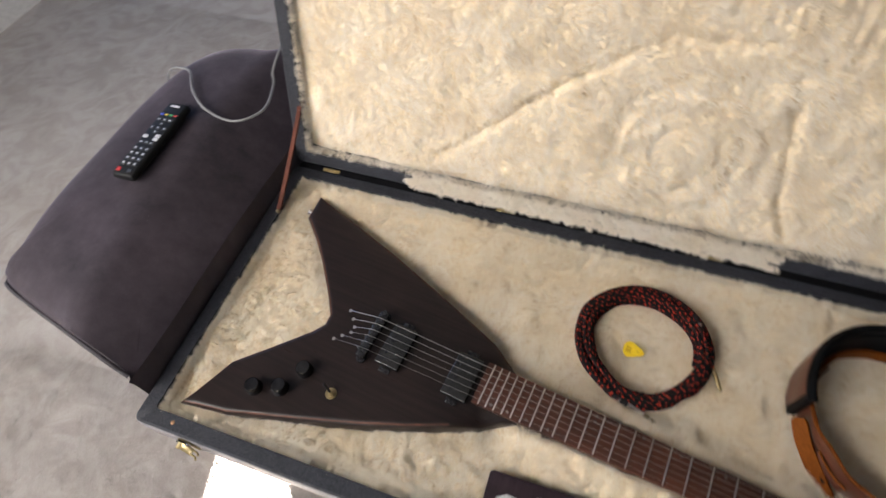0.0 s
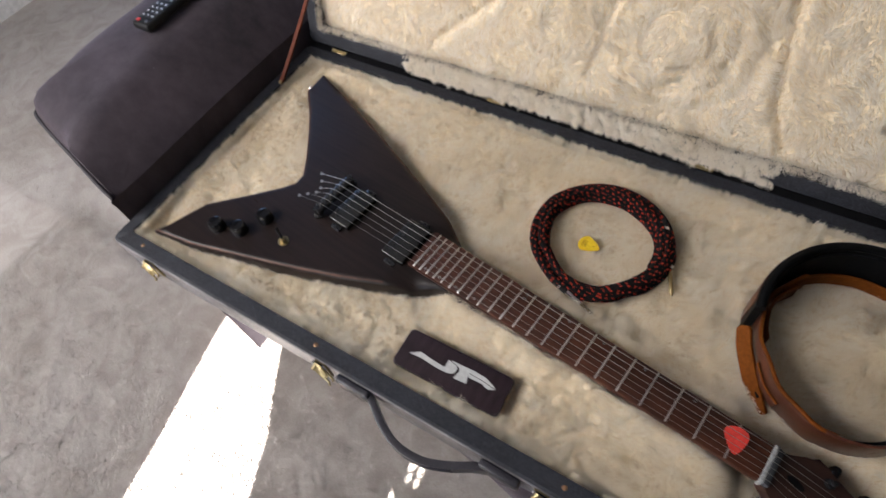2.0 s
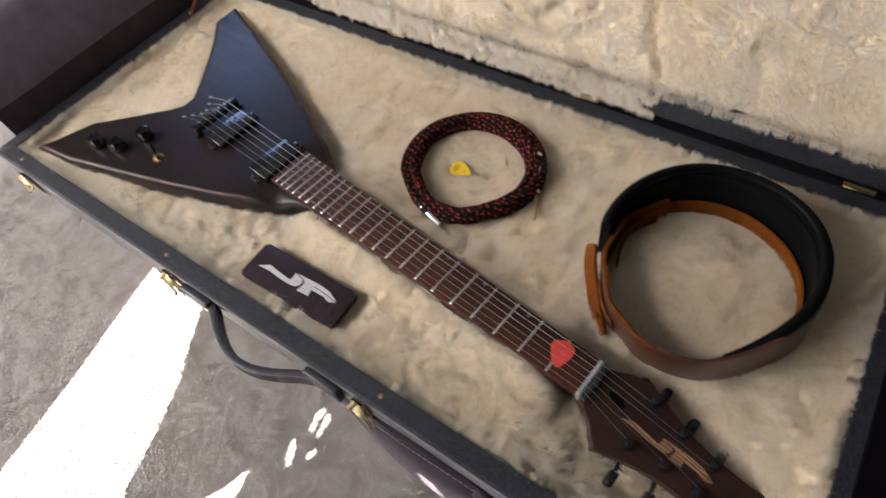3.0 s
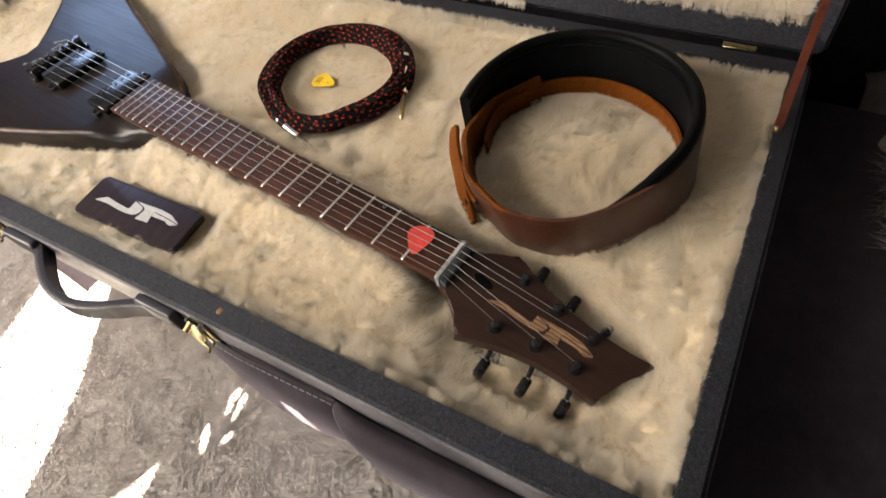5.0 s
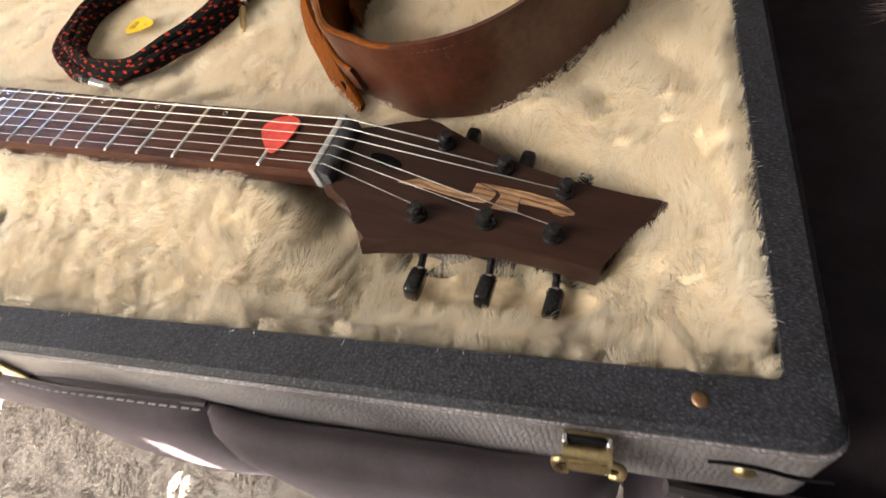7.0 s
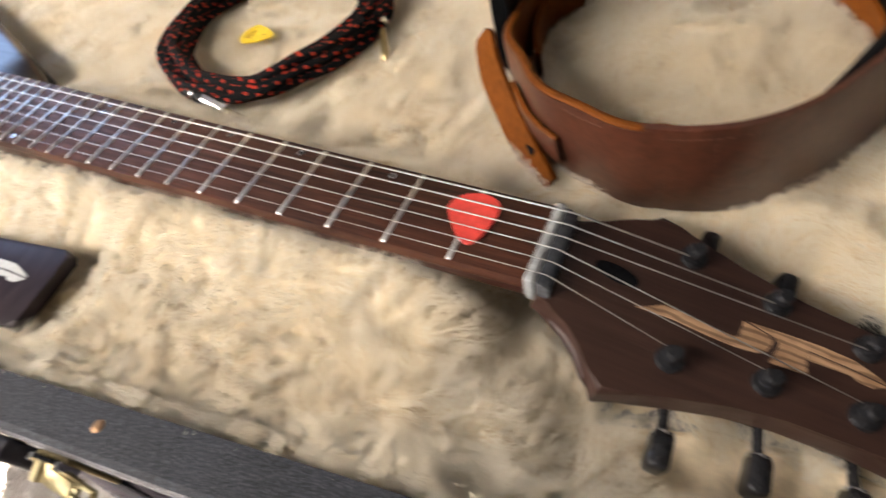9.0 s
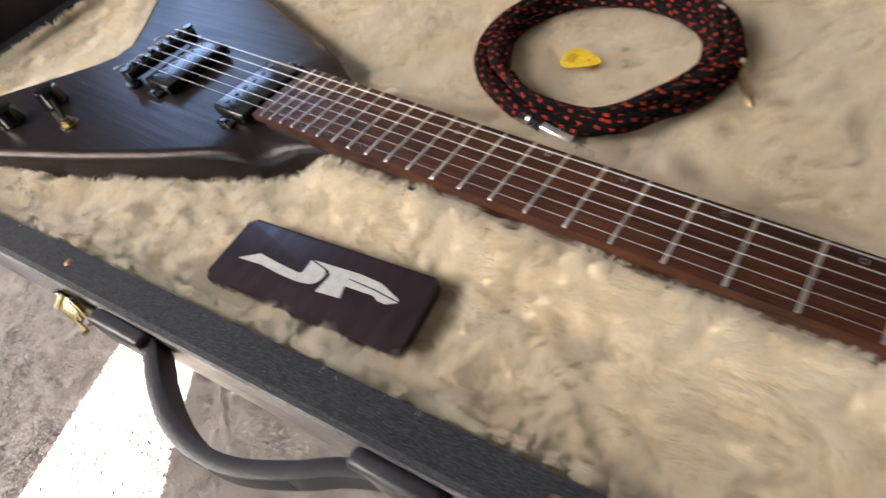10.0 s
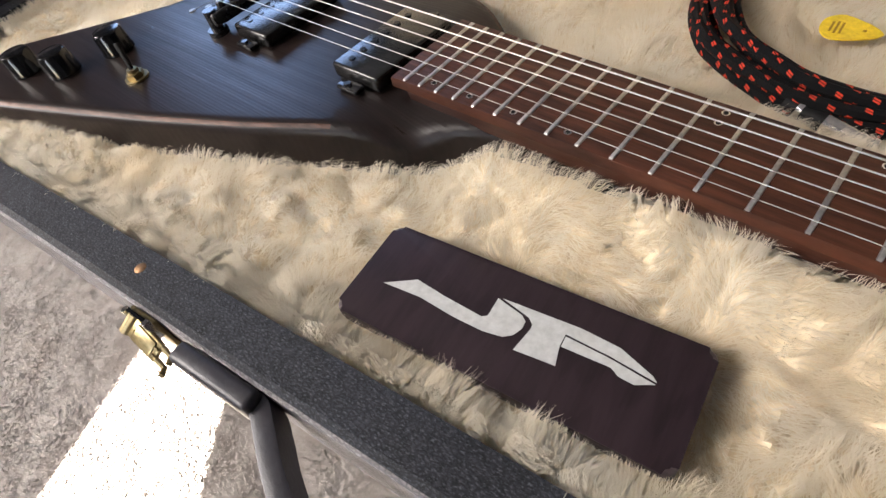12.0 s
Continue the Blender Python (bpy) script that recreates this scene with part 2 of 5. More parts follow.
CARPET = carpet_material()
WALL_DARK = two_scale("charcoal_wall_paint", (0.022, 0.024, 0.030), (0.03, 0.032, 0.04), 2.0, 90.0, 0.7, 0.0005, 0.2)
WALL_LIGHT = two_scale("pale_wall_paint", (0.62, 0.60, 0.57), (0.70, 0.68, 0.65), 2.0, 90.0, 0.8, 0.0005, 0.2)
WHITE_PAINT = two_scale("white_trim_paint", (0.72, 0.71, 0.69), (0.80, 0.79, 0.77), 3.0, 60.0, 0.4, 0.0004, 0.2)
SUN_MASK = two_scale("grey_sun_mask", (0.16, 0.15, 0.15), (0.22, 0.21, 0.20), 3.0, 200.0, 0.9, 0.001, 0.4)


def suede_material():
    m = material("plum_grey_suede", (0.1, 0.085, 0.1), 0.82, spec=0.25)
    v = coords(m)
    a, b, f = noise_tex(m, v, 5.5, 6, 0.68), noise_tex(m, coords(m, (1, 1, 0.35)), 34, 5, 0.65), noise_tex(m, v, 700, 2)
    c = mixed(m, 0.5, ramp(m, a, [(0.36, (0.014, 0.011, 0.0140)), (0.64, (0.055, 0.043, 0.053))]), ramp(m, b, [(0.3, (0.016, 0.0125, 0.016)), (0.7, (0.050, 0.040, 0.049))]))
    base(m, mixed(m, 0.25, c, f, "OVERLAY"))
    s = bsdf(m)
    s.inputs["Sheen Weight"].default_value = 0.38
    s.inputs["Sheen Roughness"].default_value = 0.33
    s.inputs["Sheen Tint"].default_value = (0.82, 0.74, 0.86, 1)
    bump(m, f, 0.25, 0.0006)
    return m


SUEDE = suede_material()
PIPING = two_scale("dark_piping_cloth", (0.02, 0.018, 0.022), (0.035, 0.03, 0.036), 20, 300, 0.8, 0.0004)
THREAD = two_scale("pale_thread", (0.16, 0.15, 0.16), (0.24, 0.23, 0.24), 30, 400, 0.8)


def scale_material(name, dark, light, rough, size):
    """Cloth embossed like a reptile's skin."""
    m = material(name, light, rough, spec=0.45)
    v = coords(m, (size, size * 1.35, size))
    vo = node(m, "ShaderNodeTexVoronoi", Scale=1.0, Randomness=0.55)
    vo.feature = "DISTANCE_TO_EDGE"
    link(m, v, vo.inputs["Vector"])
    a = noise_tex(m, coords(m), 16, 5, 0.65)
    scales = ramp(m, vo.outputs["Distance"], [(0.02, (0.35, 0.35, 0.36)), (0.22, (1, 1, 1))])
    base(m, mixed(m, 0.75, ramp(m, a, [(0.38, dark), (0.6, light)]), scales, "MULTIPLY"))
    bump(m, vo.outputs["Distance"], 0.9, 0.0014)
    return m


def rim_material():
    m = material("flecked_slate_rim", (0.05, 0.053, 0.065), 0.65, spec=0.3)
    a = noise_tex(m, coords(m), 30, 5, 0.65)
    f = noise_tex(m, coords(m, (1, 2.6, 1), turn=(0, 0, 0.5)), 520, 3, 0.7)
    h = noise_tex(m, coords(m), 240, 4, 0.7)
    c = ramp(m, a, [(0.38, (0.0055, 0.006, 0.009)), (0.60, (0.024, 0.0265, 0.037))])
    c = mixed(m, 0.6, c, ramp(m, h, [(0.4, (0.005, 0.0055, 0.008)), (0.6, (0.025, 0.027, 0.035))]))
    vo = node(m, "ShaderNodeTexVoronoi", Scale=430.0, Randomness=0.9)
    vo.feature = "DISTANCE_TO_EDGE"
    link(m, coords(m, (1, 1.3, 1)), vo.inputs["Vector"])
    c = mixed(m, ramp(m, f, [(0.52, (0, 0, 0)), (0.68, (0.85, 0.85, 0.85))]), c, (0.085, 0.092, 0.11))
    base(m, mixed(m, 0.55, c, ramp(m, vo.outputs["Distance"], [(0.03, (0.25, 0.25, 0.27)), (0.25, (1.2, 1.2, 1.2))]), "MULTIPLY"))
    bump(m, mixed(m, 0.5, h, vo.outputs["Distance"]), 0.6, 0.0009)
    return m


RIM_CLOTH = rim_material()
SHELL_CLOTH = scale_material("embossed_grey_shell", (0.13, 0.122, 0.130), (0.27, 0.255, 0.265), 0.42, 340)
# near-black that paints the shade of gaps, slots and holes
BLACK_GAP = two_scale("gap_shade_black", (0.004, 0.004, 0.005), (0.008, 0.008, 0.009), 20, 300, 0.95)
BRASS = two_scale("brass_plate", (0.25, 0.195, 0.095), (0.46, 0.37, 0.20), 30, 300, 0.40, 0.0002, 0.2, 1.0)
COPPER = two_scale("copper_pin", (0.16, 0.09, 0.05), (0.34, 0.21, 0.12), 60, 300, 0.55, 0, 0, 1.0)
CHROME = two_scale("chrome", (0.55, 0.55, 0.56), (0.75, 0.75, 0.76), 30, 300, 0.16, 0, 0, 1.0)
WIRE = two_scale("wound_string_wire", (0.30, 0.29, 0.27), (0.46, 0.45, 0.42), 60, 900, 0.42, 0, 0, 1.0)
STEEL = two_scale("string_steel", (0.50, 0.50, 0.49), (0.68, 0.68, 0.66), 60, 600, 0.38, 0, 0, 1.0)
PICKUP_COVER = two_scale("satin_black_cover", (0.008, 0.008, 0.008), (0.015, 0.015, 0.015), 40, 500, 0.2, 0.0002, 0.3)
KNOB = two_scale("black_knob", (0.004, 0.004, 0.0045), (0.008, 0.008, 0.009), 40, 300, 0.14, 0.0001, 0.2)
BLACK_METAL = two_scale("black_chrome", (0.010, 0.010, 0.011), (0.02, 0.02, 0.022), 40, 300, 0.22, 0.0001, 0.2)
BLACK_PLASTIC = two_scale("black_plastic", (0.005, 0.005, 0.0055), (0.009, 0.009, 0.0095), 40, 300, 0.62, 0.0001, 0.2)
HANDLE_LEATHER = two_scale("dark_handle_leather", (0.018, 0.017, 0.022), (0.034, 0.032, 0.040), 30, 260, 0.40, 0.0006, 0.4)


def wood_material(name, dark, light, rough, grain, along=(1.0, 14.0, 14.0), line=0.0):
    m = material(name, light, rough, spec=0.24)
    v = coords(m, along)
    a = noise_tex(m, v, grain, 6, 0.65)
    b = noise_tex(m, coords(m), 7, 3)
    w = node(m, "ShaderNodeTexWave", Scale=grain * 0.9, Distortion=5.0, Detail=3.0, Detail_Scale=1.0)
    w.bands_direction = "Y"
    link(m, v, w.inputs["Vector"])
    c = ramp(m, a, [(0.32, dark), (0.68, light)])
    c = mixed(m, 0.35, c, ramp(m, b, [(0.35, dark), (0.65, light)]))
    if line:
        c = mixed(m, line, c, ramp(m, w.outputs["Fac"], [(0.15, tuple(x * 0.25 for x in dark)), (0.5, (1, 1, 1))]), "MULTIPLY")
    base(m, c)
    rr = ramp(m, a, [(0.3, (rough * 1.25,) * 3), (0.7, (rough * 0.85,) * 3)])
    link(m, rr, bsdf(m).inputs["Roughness"])
    bump(m, mixed(m, line, a, w.outputs["Fac"]) if line else a, 0.35, 0.0007)
    return m


BODY_WOOD = wood_material("black_brown_body_wood", (0.006, 0.0042, 0.004), (0.022, 0.0145, 0.013), 0.32, 7, (1.0, 22, 8), 0.10)
WORN_WOOD = wood_material("worn_reddish_edge_wood", (0.010, 0.005, 0.004), (0.115, 0.043, 0.023), 0.45, 12, (1.0, 10, 10))
NECK_WOOD = wood_material("red_brown_neck_wood", (0.018, 0.007, 0.006), (0.070, 0.024, 0.015), 0.34, 8, (1.2, 22, 12))
ROSEWOOD = wood_material("rosewood_board", (0.009, 0.0036, 0.0028), (0.092, 0.029, 0.0145), 0.5, 9, (2.2, 34, 8))
HEAD_WOOD = wood_material("dark_headstock_wood", (0.022, 0.0115, 0.009), (0.056, 0.028, 0.021), 0.36, 8, (1.2, 26, 10))
PLAQUE_WOOD = wood_material("dark_plum_plaque_wood", (0.016, 0.0095, 0.012), (0.036, 0.023, 0.028), 0.36, 9, (16, 1.2, 16), 0.2)
PLAQUE_EDGE = two_scale("rubbed_plaque_edge", (0.045, 0.033, 0.036), (0.095, 0.074, 0.078), 60, 300, 0.4)
MAPLE = wood_material("spalted_pale_wood", (0.20, 0.10, 0.05), (0.62, 0.40, 0.24), 0.45, 16, (3, 6, 6), 0.5)
INLAY = two_scale("pale_grey_inlay", (0.47, 0.48, 0.47), (0.52, 0.53, 0.52), 40, 300, 0.5)
NUT_BONE = two_scale("grey_white_nut", (0.16, 0.165, 0.17), (0.42, 0.43, 0.42), 60, 300, 0.45)
SMOKY = two_scale("smoky_grey_nut", (0.035, 0.038, 0.045), (0.085, 0.090, 0.10), 90, 400, 0.2)
TAN = two_scale("tan_leather", (0.085, 0.024, 0.0038), (0.165, 0.048, 0.0075), 14, 220, 0.5, 0.0005, 0.35)
BROWN_LEATHER = two_scale("brown_leather", (0.032, 0.0105, 0.007), (0.095, 0.030, 0.0155), 10, 200, 0.32, 0.0005, 0.35)
PAD_LEATHER = two_scale("black_pad_leather", (0.002, 0.0022, 0.0025), (0.005, 0.0054, 0.006), 20, 220, 0.45, 0.0005, 0.3)
for dull, level in ((PAD_LEATHER, 0.06), (BLACK_GAP, 0.04), (BLACK_PLASTIC, 0.2), (TAN, 0.06)):
    bsdf(dull).inputs["Specular IOR Level"].default_value = level
STAY_LEATHER = two_scale("red_brown_stay_leather", (0.055, 0.014, 0.008), (0.11, 0.03, 0.016), 30, 220, 0.5, 0.0004, 0.3)

bsdf(STAY_LEATHER).inputs["Specular IOR Level"].default_value = 0.1

# ---------------------------------------------------------------- the room
def wall(name, x0, x1, y0, y1, mat, z1=2.75, holes=()):
    """A wall, or the pieces of one round its window openings, as one mesh. Openings run along the wall's longer side."""
    bm = bmesh.new()
    along_x = x1 - x0 > y1 - y0
    a, b = (x0, x1) if along_x else (y0, y1)

    def piece(p, q, z, zz):
        if q - p > 1e-4 and zz - z > 1e-4:
            box(bm, *((p, q, y0, y1) if along_x else (x0, x1, p, q)), z, zz)
    at = a
    for p, q, z, zz in holes:
        piece(at, p, 0, z1)
        piece(p, q, 0, z)
        piece(p, q, zz, z1)
        at = q
    piece(at, b, 0, z1)
    ob = part(name, bm, mat, smooth=False)
    return tagged(ob, kind="structure")


bm = bmesh.new()
bmesh.ops.create_grid(bm, x_segments=80, y_segments=80, size=1, matrix=Matrix.Translation((0, 0.6, 0)) @ Matrix.Diagonal((3.6, 2.9, 1, 1)))
floor_ob = tagged(part("floor", bm, CARPET), "beige grey cut pile carpet", "carpet", kind="structure")
tagged(part("ceiling", boxed(-3.6, 3.6, -1.45, 3.5, 2.75, 2.85), WALL_LIGHT, smooth=False), kind="structure")
wall("wall_west", -2.13, -2.03, 0.58, 3.4, WALL_DARK, holes=[(1.15, 2.05, 1.15, 2.02)])
wall("wall_corner", -3.5, -2.13, 0.58, 0.68, WALL_DARK)
wall("wall_far_west", -3.6, -3.5, -1.4, 3.4, WALL_LIGHT)
# Unseen north and east walls, coloured dark to weaken the bounced light.
wall("wall_north", -2.03, 3.5, 3.3, 3.4, WALL_DARK)
wall("wall_east", 3.5, 3.6, -1.4, 3.4, WALL_DARK)
wall("wall_south", -3.5, 3.5, -1.4, -1.3, WALL_LIGHT, holes=[(-2.1, 1.4, 0.45, 2.5)])

bm = bmesh.new()
slab(bm, [(0, 0), (0.016, 0), (0.016, 0.105), (0.012, 0.122), (0.006, 0.132), (0.005, 0.145), (0, 0.145)], -0.016, 2.7)
bm.transform(Matrix(((1, 0, 0, -2.03), (0, 0, 1, 0.58), (0, 1, 0, 0), (0, 0, 0, 1))))
tagged(part("baseboard", bm, WHITE_PAINT), "white moulded baseboard under a charcoal wall", "baseboard", kind="structure")
bm = bmesh.new()
slab(bm, [(0, 0), (0.016, 0), (0.016, 0.105), (0.012, 0.122), (0.006, 0.132), (0.005, 0.145), (0, 0.145)], 0, 1.45)
bm.transform(Matrix(((0, 0, -1, -2.03), (-1, 0, 0, 0.578), (0, 1, 0, 0), (0, 0, 0, 1))))
tagged(part("baseboard", bm, WHITE_PAINT), "white moulded baseboard round the wall's corner", "baseboard", kind="structure")

# Unseen curtain added at the south window; slanting gap and holes shape the sunspots.
SUN_MASK_Y = -1.25


def back_to_sun_mask(x, y, z=0.0):
    """The place in the added curtain's plane from which the sun reaches (x, y, z)."""
    k = (SUN_MASK_Y - y) / SUN.y
    return x + SUN.x * k, z + SUN.z * k


def curtain():
    gap = [back_to_sun_mask(*p) for p in ((-0.21, 0.42), (-0.136, 0.016), (-0.124, -0.039), (-0.066, -0.27), (0.06, -0.95), (0.60, -0.95), (0.232, -0.335), (0.203, -0.246), (0.152, -0.125), (0.082, -0.015), (0.051, 0.038), (-0.11, 0.42))]
    holes = [gap]
    # (x, y, half width, half length, turn) of small bright spots on the floor
    for x, y, a, b, tn in ((0.475, -0.014, 0.0065, 0.013, 0.2), (0.496, -0.016, 0.0055, 0.015, -0.2), (0.480, -0.039, 0.005, 0.008, 0.0), (0.500, -0.041, 0.004, 0.008, 0.0), (0.475, -0.103, 0.0065, 0.024, -0.5), (0.513, -0.082, 0.0045, 0.011, 0.3)):
        holes.append([back_to_sun_mask(x + a * math.cos(k * 0.785) + tn * b * math.sin(k * 0.785), y + b * math.sin(k * 0.785)) for k in range(8)])
    holes.append([back_to_sun_mask(*p) for p in ((0.426, -0.171), (0.402, -0.235), (0.386, -0.262), (0.36, -0.40), (0.42, -0.43), (0.447, -0.300), (0.438, -0.233))])
    holes.append([back_to_sun_mask(*p) for p in ((0.464, -0.235), (0.452, -0.30), (0.462, -0.31), (0.470, -0.27))])
    holes.append([back_to_sun_mask(*p) for p in ((0.826, -0.034, 0.470), (0.844, -0.034, 0.468), (0.850, -0.034, 0.446), (0.858, -0.034, 0.424), (0.836, -0.034, 0.424), (0.824, -0.034, 0.440))])
    rings = [[(-2.2, 0.0), (1.5, 0.0), (1.5, 2.6), (-2.2, 2.6)]] + holes
    pts, edges = [], []
    for ring in rings:
        n = len(pts)
        pts += [Vector(p) for p in ring]
        edges += [(n + i, n + (i + 1) % len(ring)) for i in range(len(ring))]
    vs, _, tris, *_ = geometry.delaunay_2d_cdt(pts, edges, [], 0, 1e-6)
    c = np.array([sum((vs[i] for i in t), Vector((0, 0))) / 3 for t in tris])
    cut = np.any([inside(c[:, 0], c[:, 1], h) for h in holes], axis=0)
    me = bpy.data.meshes.new("curtain")
    me.from_pydata([(v.x, SUN_MASK_Y, v.y) for v in vs], [], [t for t, k in zip(tris, cut) if not k])
    return tagged(mesh_part("curtain", me, SUN_MASK, smooth=False), "unseen grey curtain with a slanting gap, added to shape the sun patches", "curtain")


curtain()

# ---------------------------------------------------------------- the sofa
sofa = thing("sofa", "plum grey suede sofa with padded arm and stitched seat cushions", "sofa")


def cushion(name, x0, x1, y0, y1, z0, z1, r, puff=0.012, label="", lumps=0.004):
    bm = boxed(x0, x1, y0, y1, z0, z1, r=r, seg=6)
    bmesh.ops.subdivide_edges(bm, edges=[e for e in bm.edges if e.calc_length() > 0.06], cuts=6, use_grid_fill=True)
    cx, cy, hx, hy = (x0 + x1) / 2, (y0 + y1) / 2, (x1 - x0) / 2, (y1 - y0) / 2
    for v in bm.verts:
        a, b = min(1, abs(v.co.x - cx) / hx), min(1, abs(v.co.y - cy) / hy)
        if v.co.z > (z0 + z1) / 2:
            v.co.z += puff * (1 - a ** 2) * (1 - b ** 2)
        v.co += noise.noise_vector(v.co * 6) * lumps
    return part(name, bm, SUEDE, sofa, label)


def seam(points, r=0.0035, label="row of pale stitches along a cushion edge"):
    pts = smooth_line(points, 60)
    tube("piping", [tuple(p) for p in pts], r, PIPING, sofa)
    bm = bmesh.new()
    length, acc = 0.0065, 0.0
    for a, b in zip(pts[:-1], pts[1:]):
        acc += (b - a).length
        if acc >= length:
            acc = 0.0
            d = (b - a).normalized()
            rod(bm, b + Vector((0, -0.004, 0.003)), b + d * 0.0045 + Vector((0, -0.004, 0.003)), 0.0006, 6)
    tagged(part("stitching", bm, THREAD, sofa, label), kind="stuff")


def lipped_cushion(x0, x1, y0, top, flat, slant=0.0, recede=0.0, low=1.0, label=""):
    """A seat cushion pressed down by what lies on it, its free front edge swelling up to top(x);
    slant: how far its west end leans, recede: how far its front falls back towards the west."""
    profile = [(0.62, flat - 0.03, 0), (0.60, flat, 0), (0.30, flat, 0), (y0 + 0.034, flat, 0), (y0 + 0.029, flat, 0.3), (y0 + 0.0255, flat, 0.72), (y0 + 0.021, flat, 0.95), (y0 + 0.0165, flat, 1.0), (y0 + 0.011, flat, 0.93), (y0 + 0.006, flat, 0.70),
               (y0 + 0.002, flat, 0.2), (y0, flat - 0.030, 0), (y0 - 0.001, flat - 0.062, 0), (y0 + 0.004, flat - 0.095, 0), (y0 + 0.014, flat - 0.122, 0), (y0 + 0.030, flat - 0.140, 0), (y0 + 0.06, flat - 0.148, 0), (0.62, flat - 0.148, 0)]
    bm, rows, r = bmesh.new(), [], 0.045
    steps = [0.0, 0.003, 0.008, 0.016, 0.028, 0.045]
    xs = [x0 + d for d in steps] + [float(v) for v in np.linspace(x0 + 0.07, x1 - 0.07, max(4, int((x1 - x0) / 0.03)))] + [x1 - d for d in steps[::-1]]
    for x in xs:
        d = min(x - x0, x1 - x, r)
        back = r * (1 - math.sqrt(max(0, 1 - (1 - d / r) ** 2)))
        row = []
        for y, z, lip in profile:
            zz = z + (top(x) - flat) * lip
            k = min(1, max(0, (flat + 0.02 - zz) / 0.14))
            xx = x + slant * k * min(1, max(0, 1 - (x - x0) / 0.12))
            k = min(1, max(0, (0.84 - x) / 0.26))
            y = y + (back * 0.75 + recede * k * k * (3 - 2 * k) if y < 0.1 else 0)
            zz = flat + (zz - flat) * low if zz < flat else zz
            p = Vector((xx, y, zz - back * 0.25 * (1 if lip else 0)))
            row.append(bm.verts.new(p + noise.noise_vector(p * 9) * 0.0025))
        rows.append(row)
    n = len(profile)
    for p, q in zip(rows[:-1], rows[1:]):
        for i in range(n):
            bm.faces.new((p[i], p[(i + 1) % n], q[(i + 1) % n], q[i]))
    bm.faces.new(rows[0])
    bm.faces.new(rows[-1][::-1])
    return part("seat_cushion", bm, SUEDE, sofa, label)


def east_top(x):
    return 0.432 + 0.062 * min(1, max(0, (1.36 - x) / 0.25)) ** 1.4


lipped_cushion(0.0, 0.905, -0.034, lambda x: 0.511 - 0.025 * min(1, max(0, (0.80 - x) / 0.2)), 0.484, recede=0.034)
lipped_cushion(0.880, 1.108, -0.040, lambda x: 0.508 - 0.05 * max(0, x - 1.0), 0.484, slant=0.050, low=0.86)
lipped_cushion(1.112, 1.95, -0.030, east_top, 0.425)
seam([(x, -0.016, east_top(x) + 0.0005) for x in (1.126, 1.15, 1.19, 1.24, 1.30, 1.4, 1.6, 1.9)])
seam([(0.74, -0.0135, 0.5045), (0.78, -0.0165, 0.508), (0.83, -0.0165, 0.5105), (0.893, -0.0150, 0.509)], 0.0016)
cushion("front_panel", 0.0, 0.86, 0.048, 0.10, 0.05, 0.36, 0.03, 0)
cushion("front_panel", 0.862, 1.108, 0.048, 0.10, 0.05, 0.36, 0.03, 0)
cushion("front_panel", 1.112, 1.95, 0.050, 0.10, 0.05, 0.32, 0.03, 0)
cushion("seat_base", 0.0, 1.95, 0.11, 0.72, 0.05, 0.34, 0.03, 0)
cushion("backrest", 0.06, 0.86, 0.74, 0.98, 0.30, 0.95, 0.07, 0)
cushion("backrest", 0.87, 1.95, 0.70, 0.98, 0.30, 0.95, 0.07, 0)


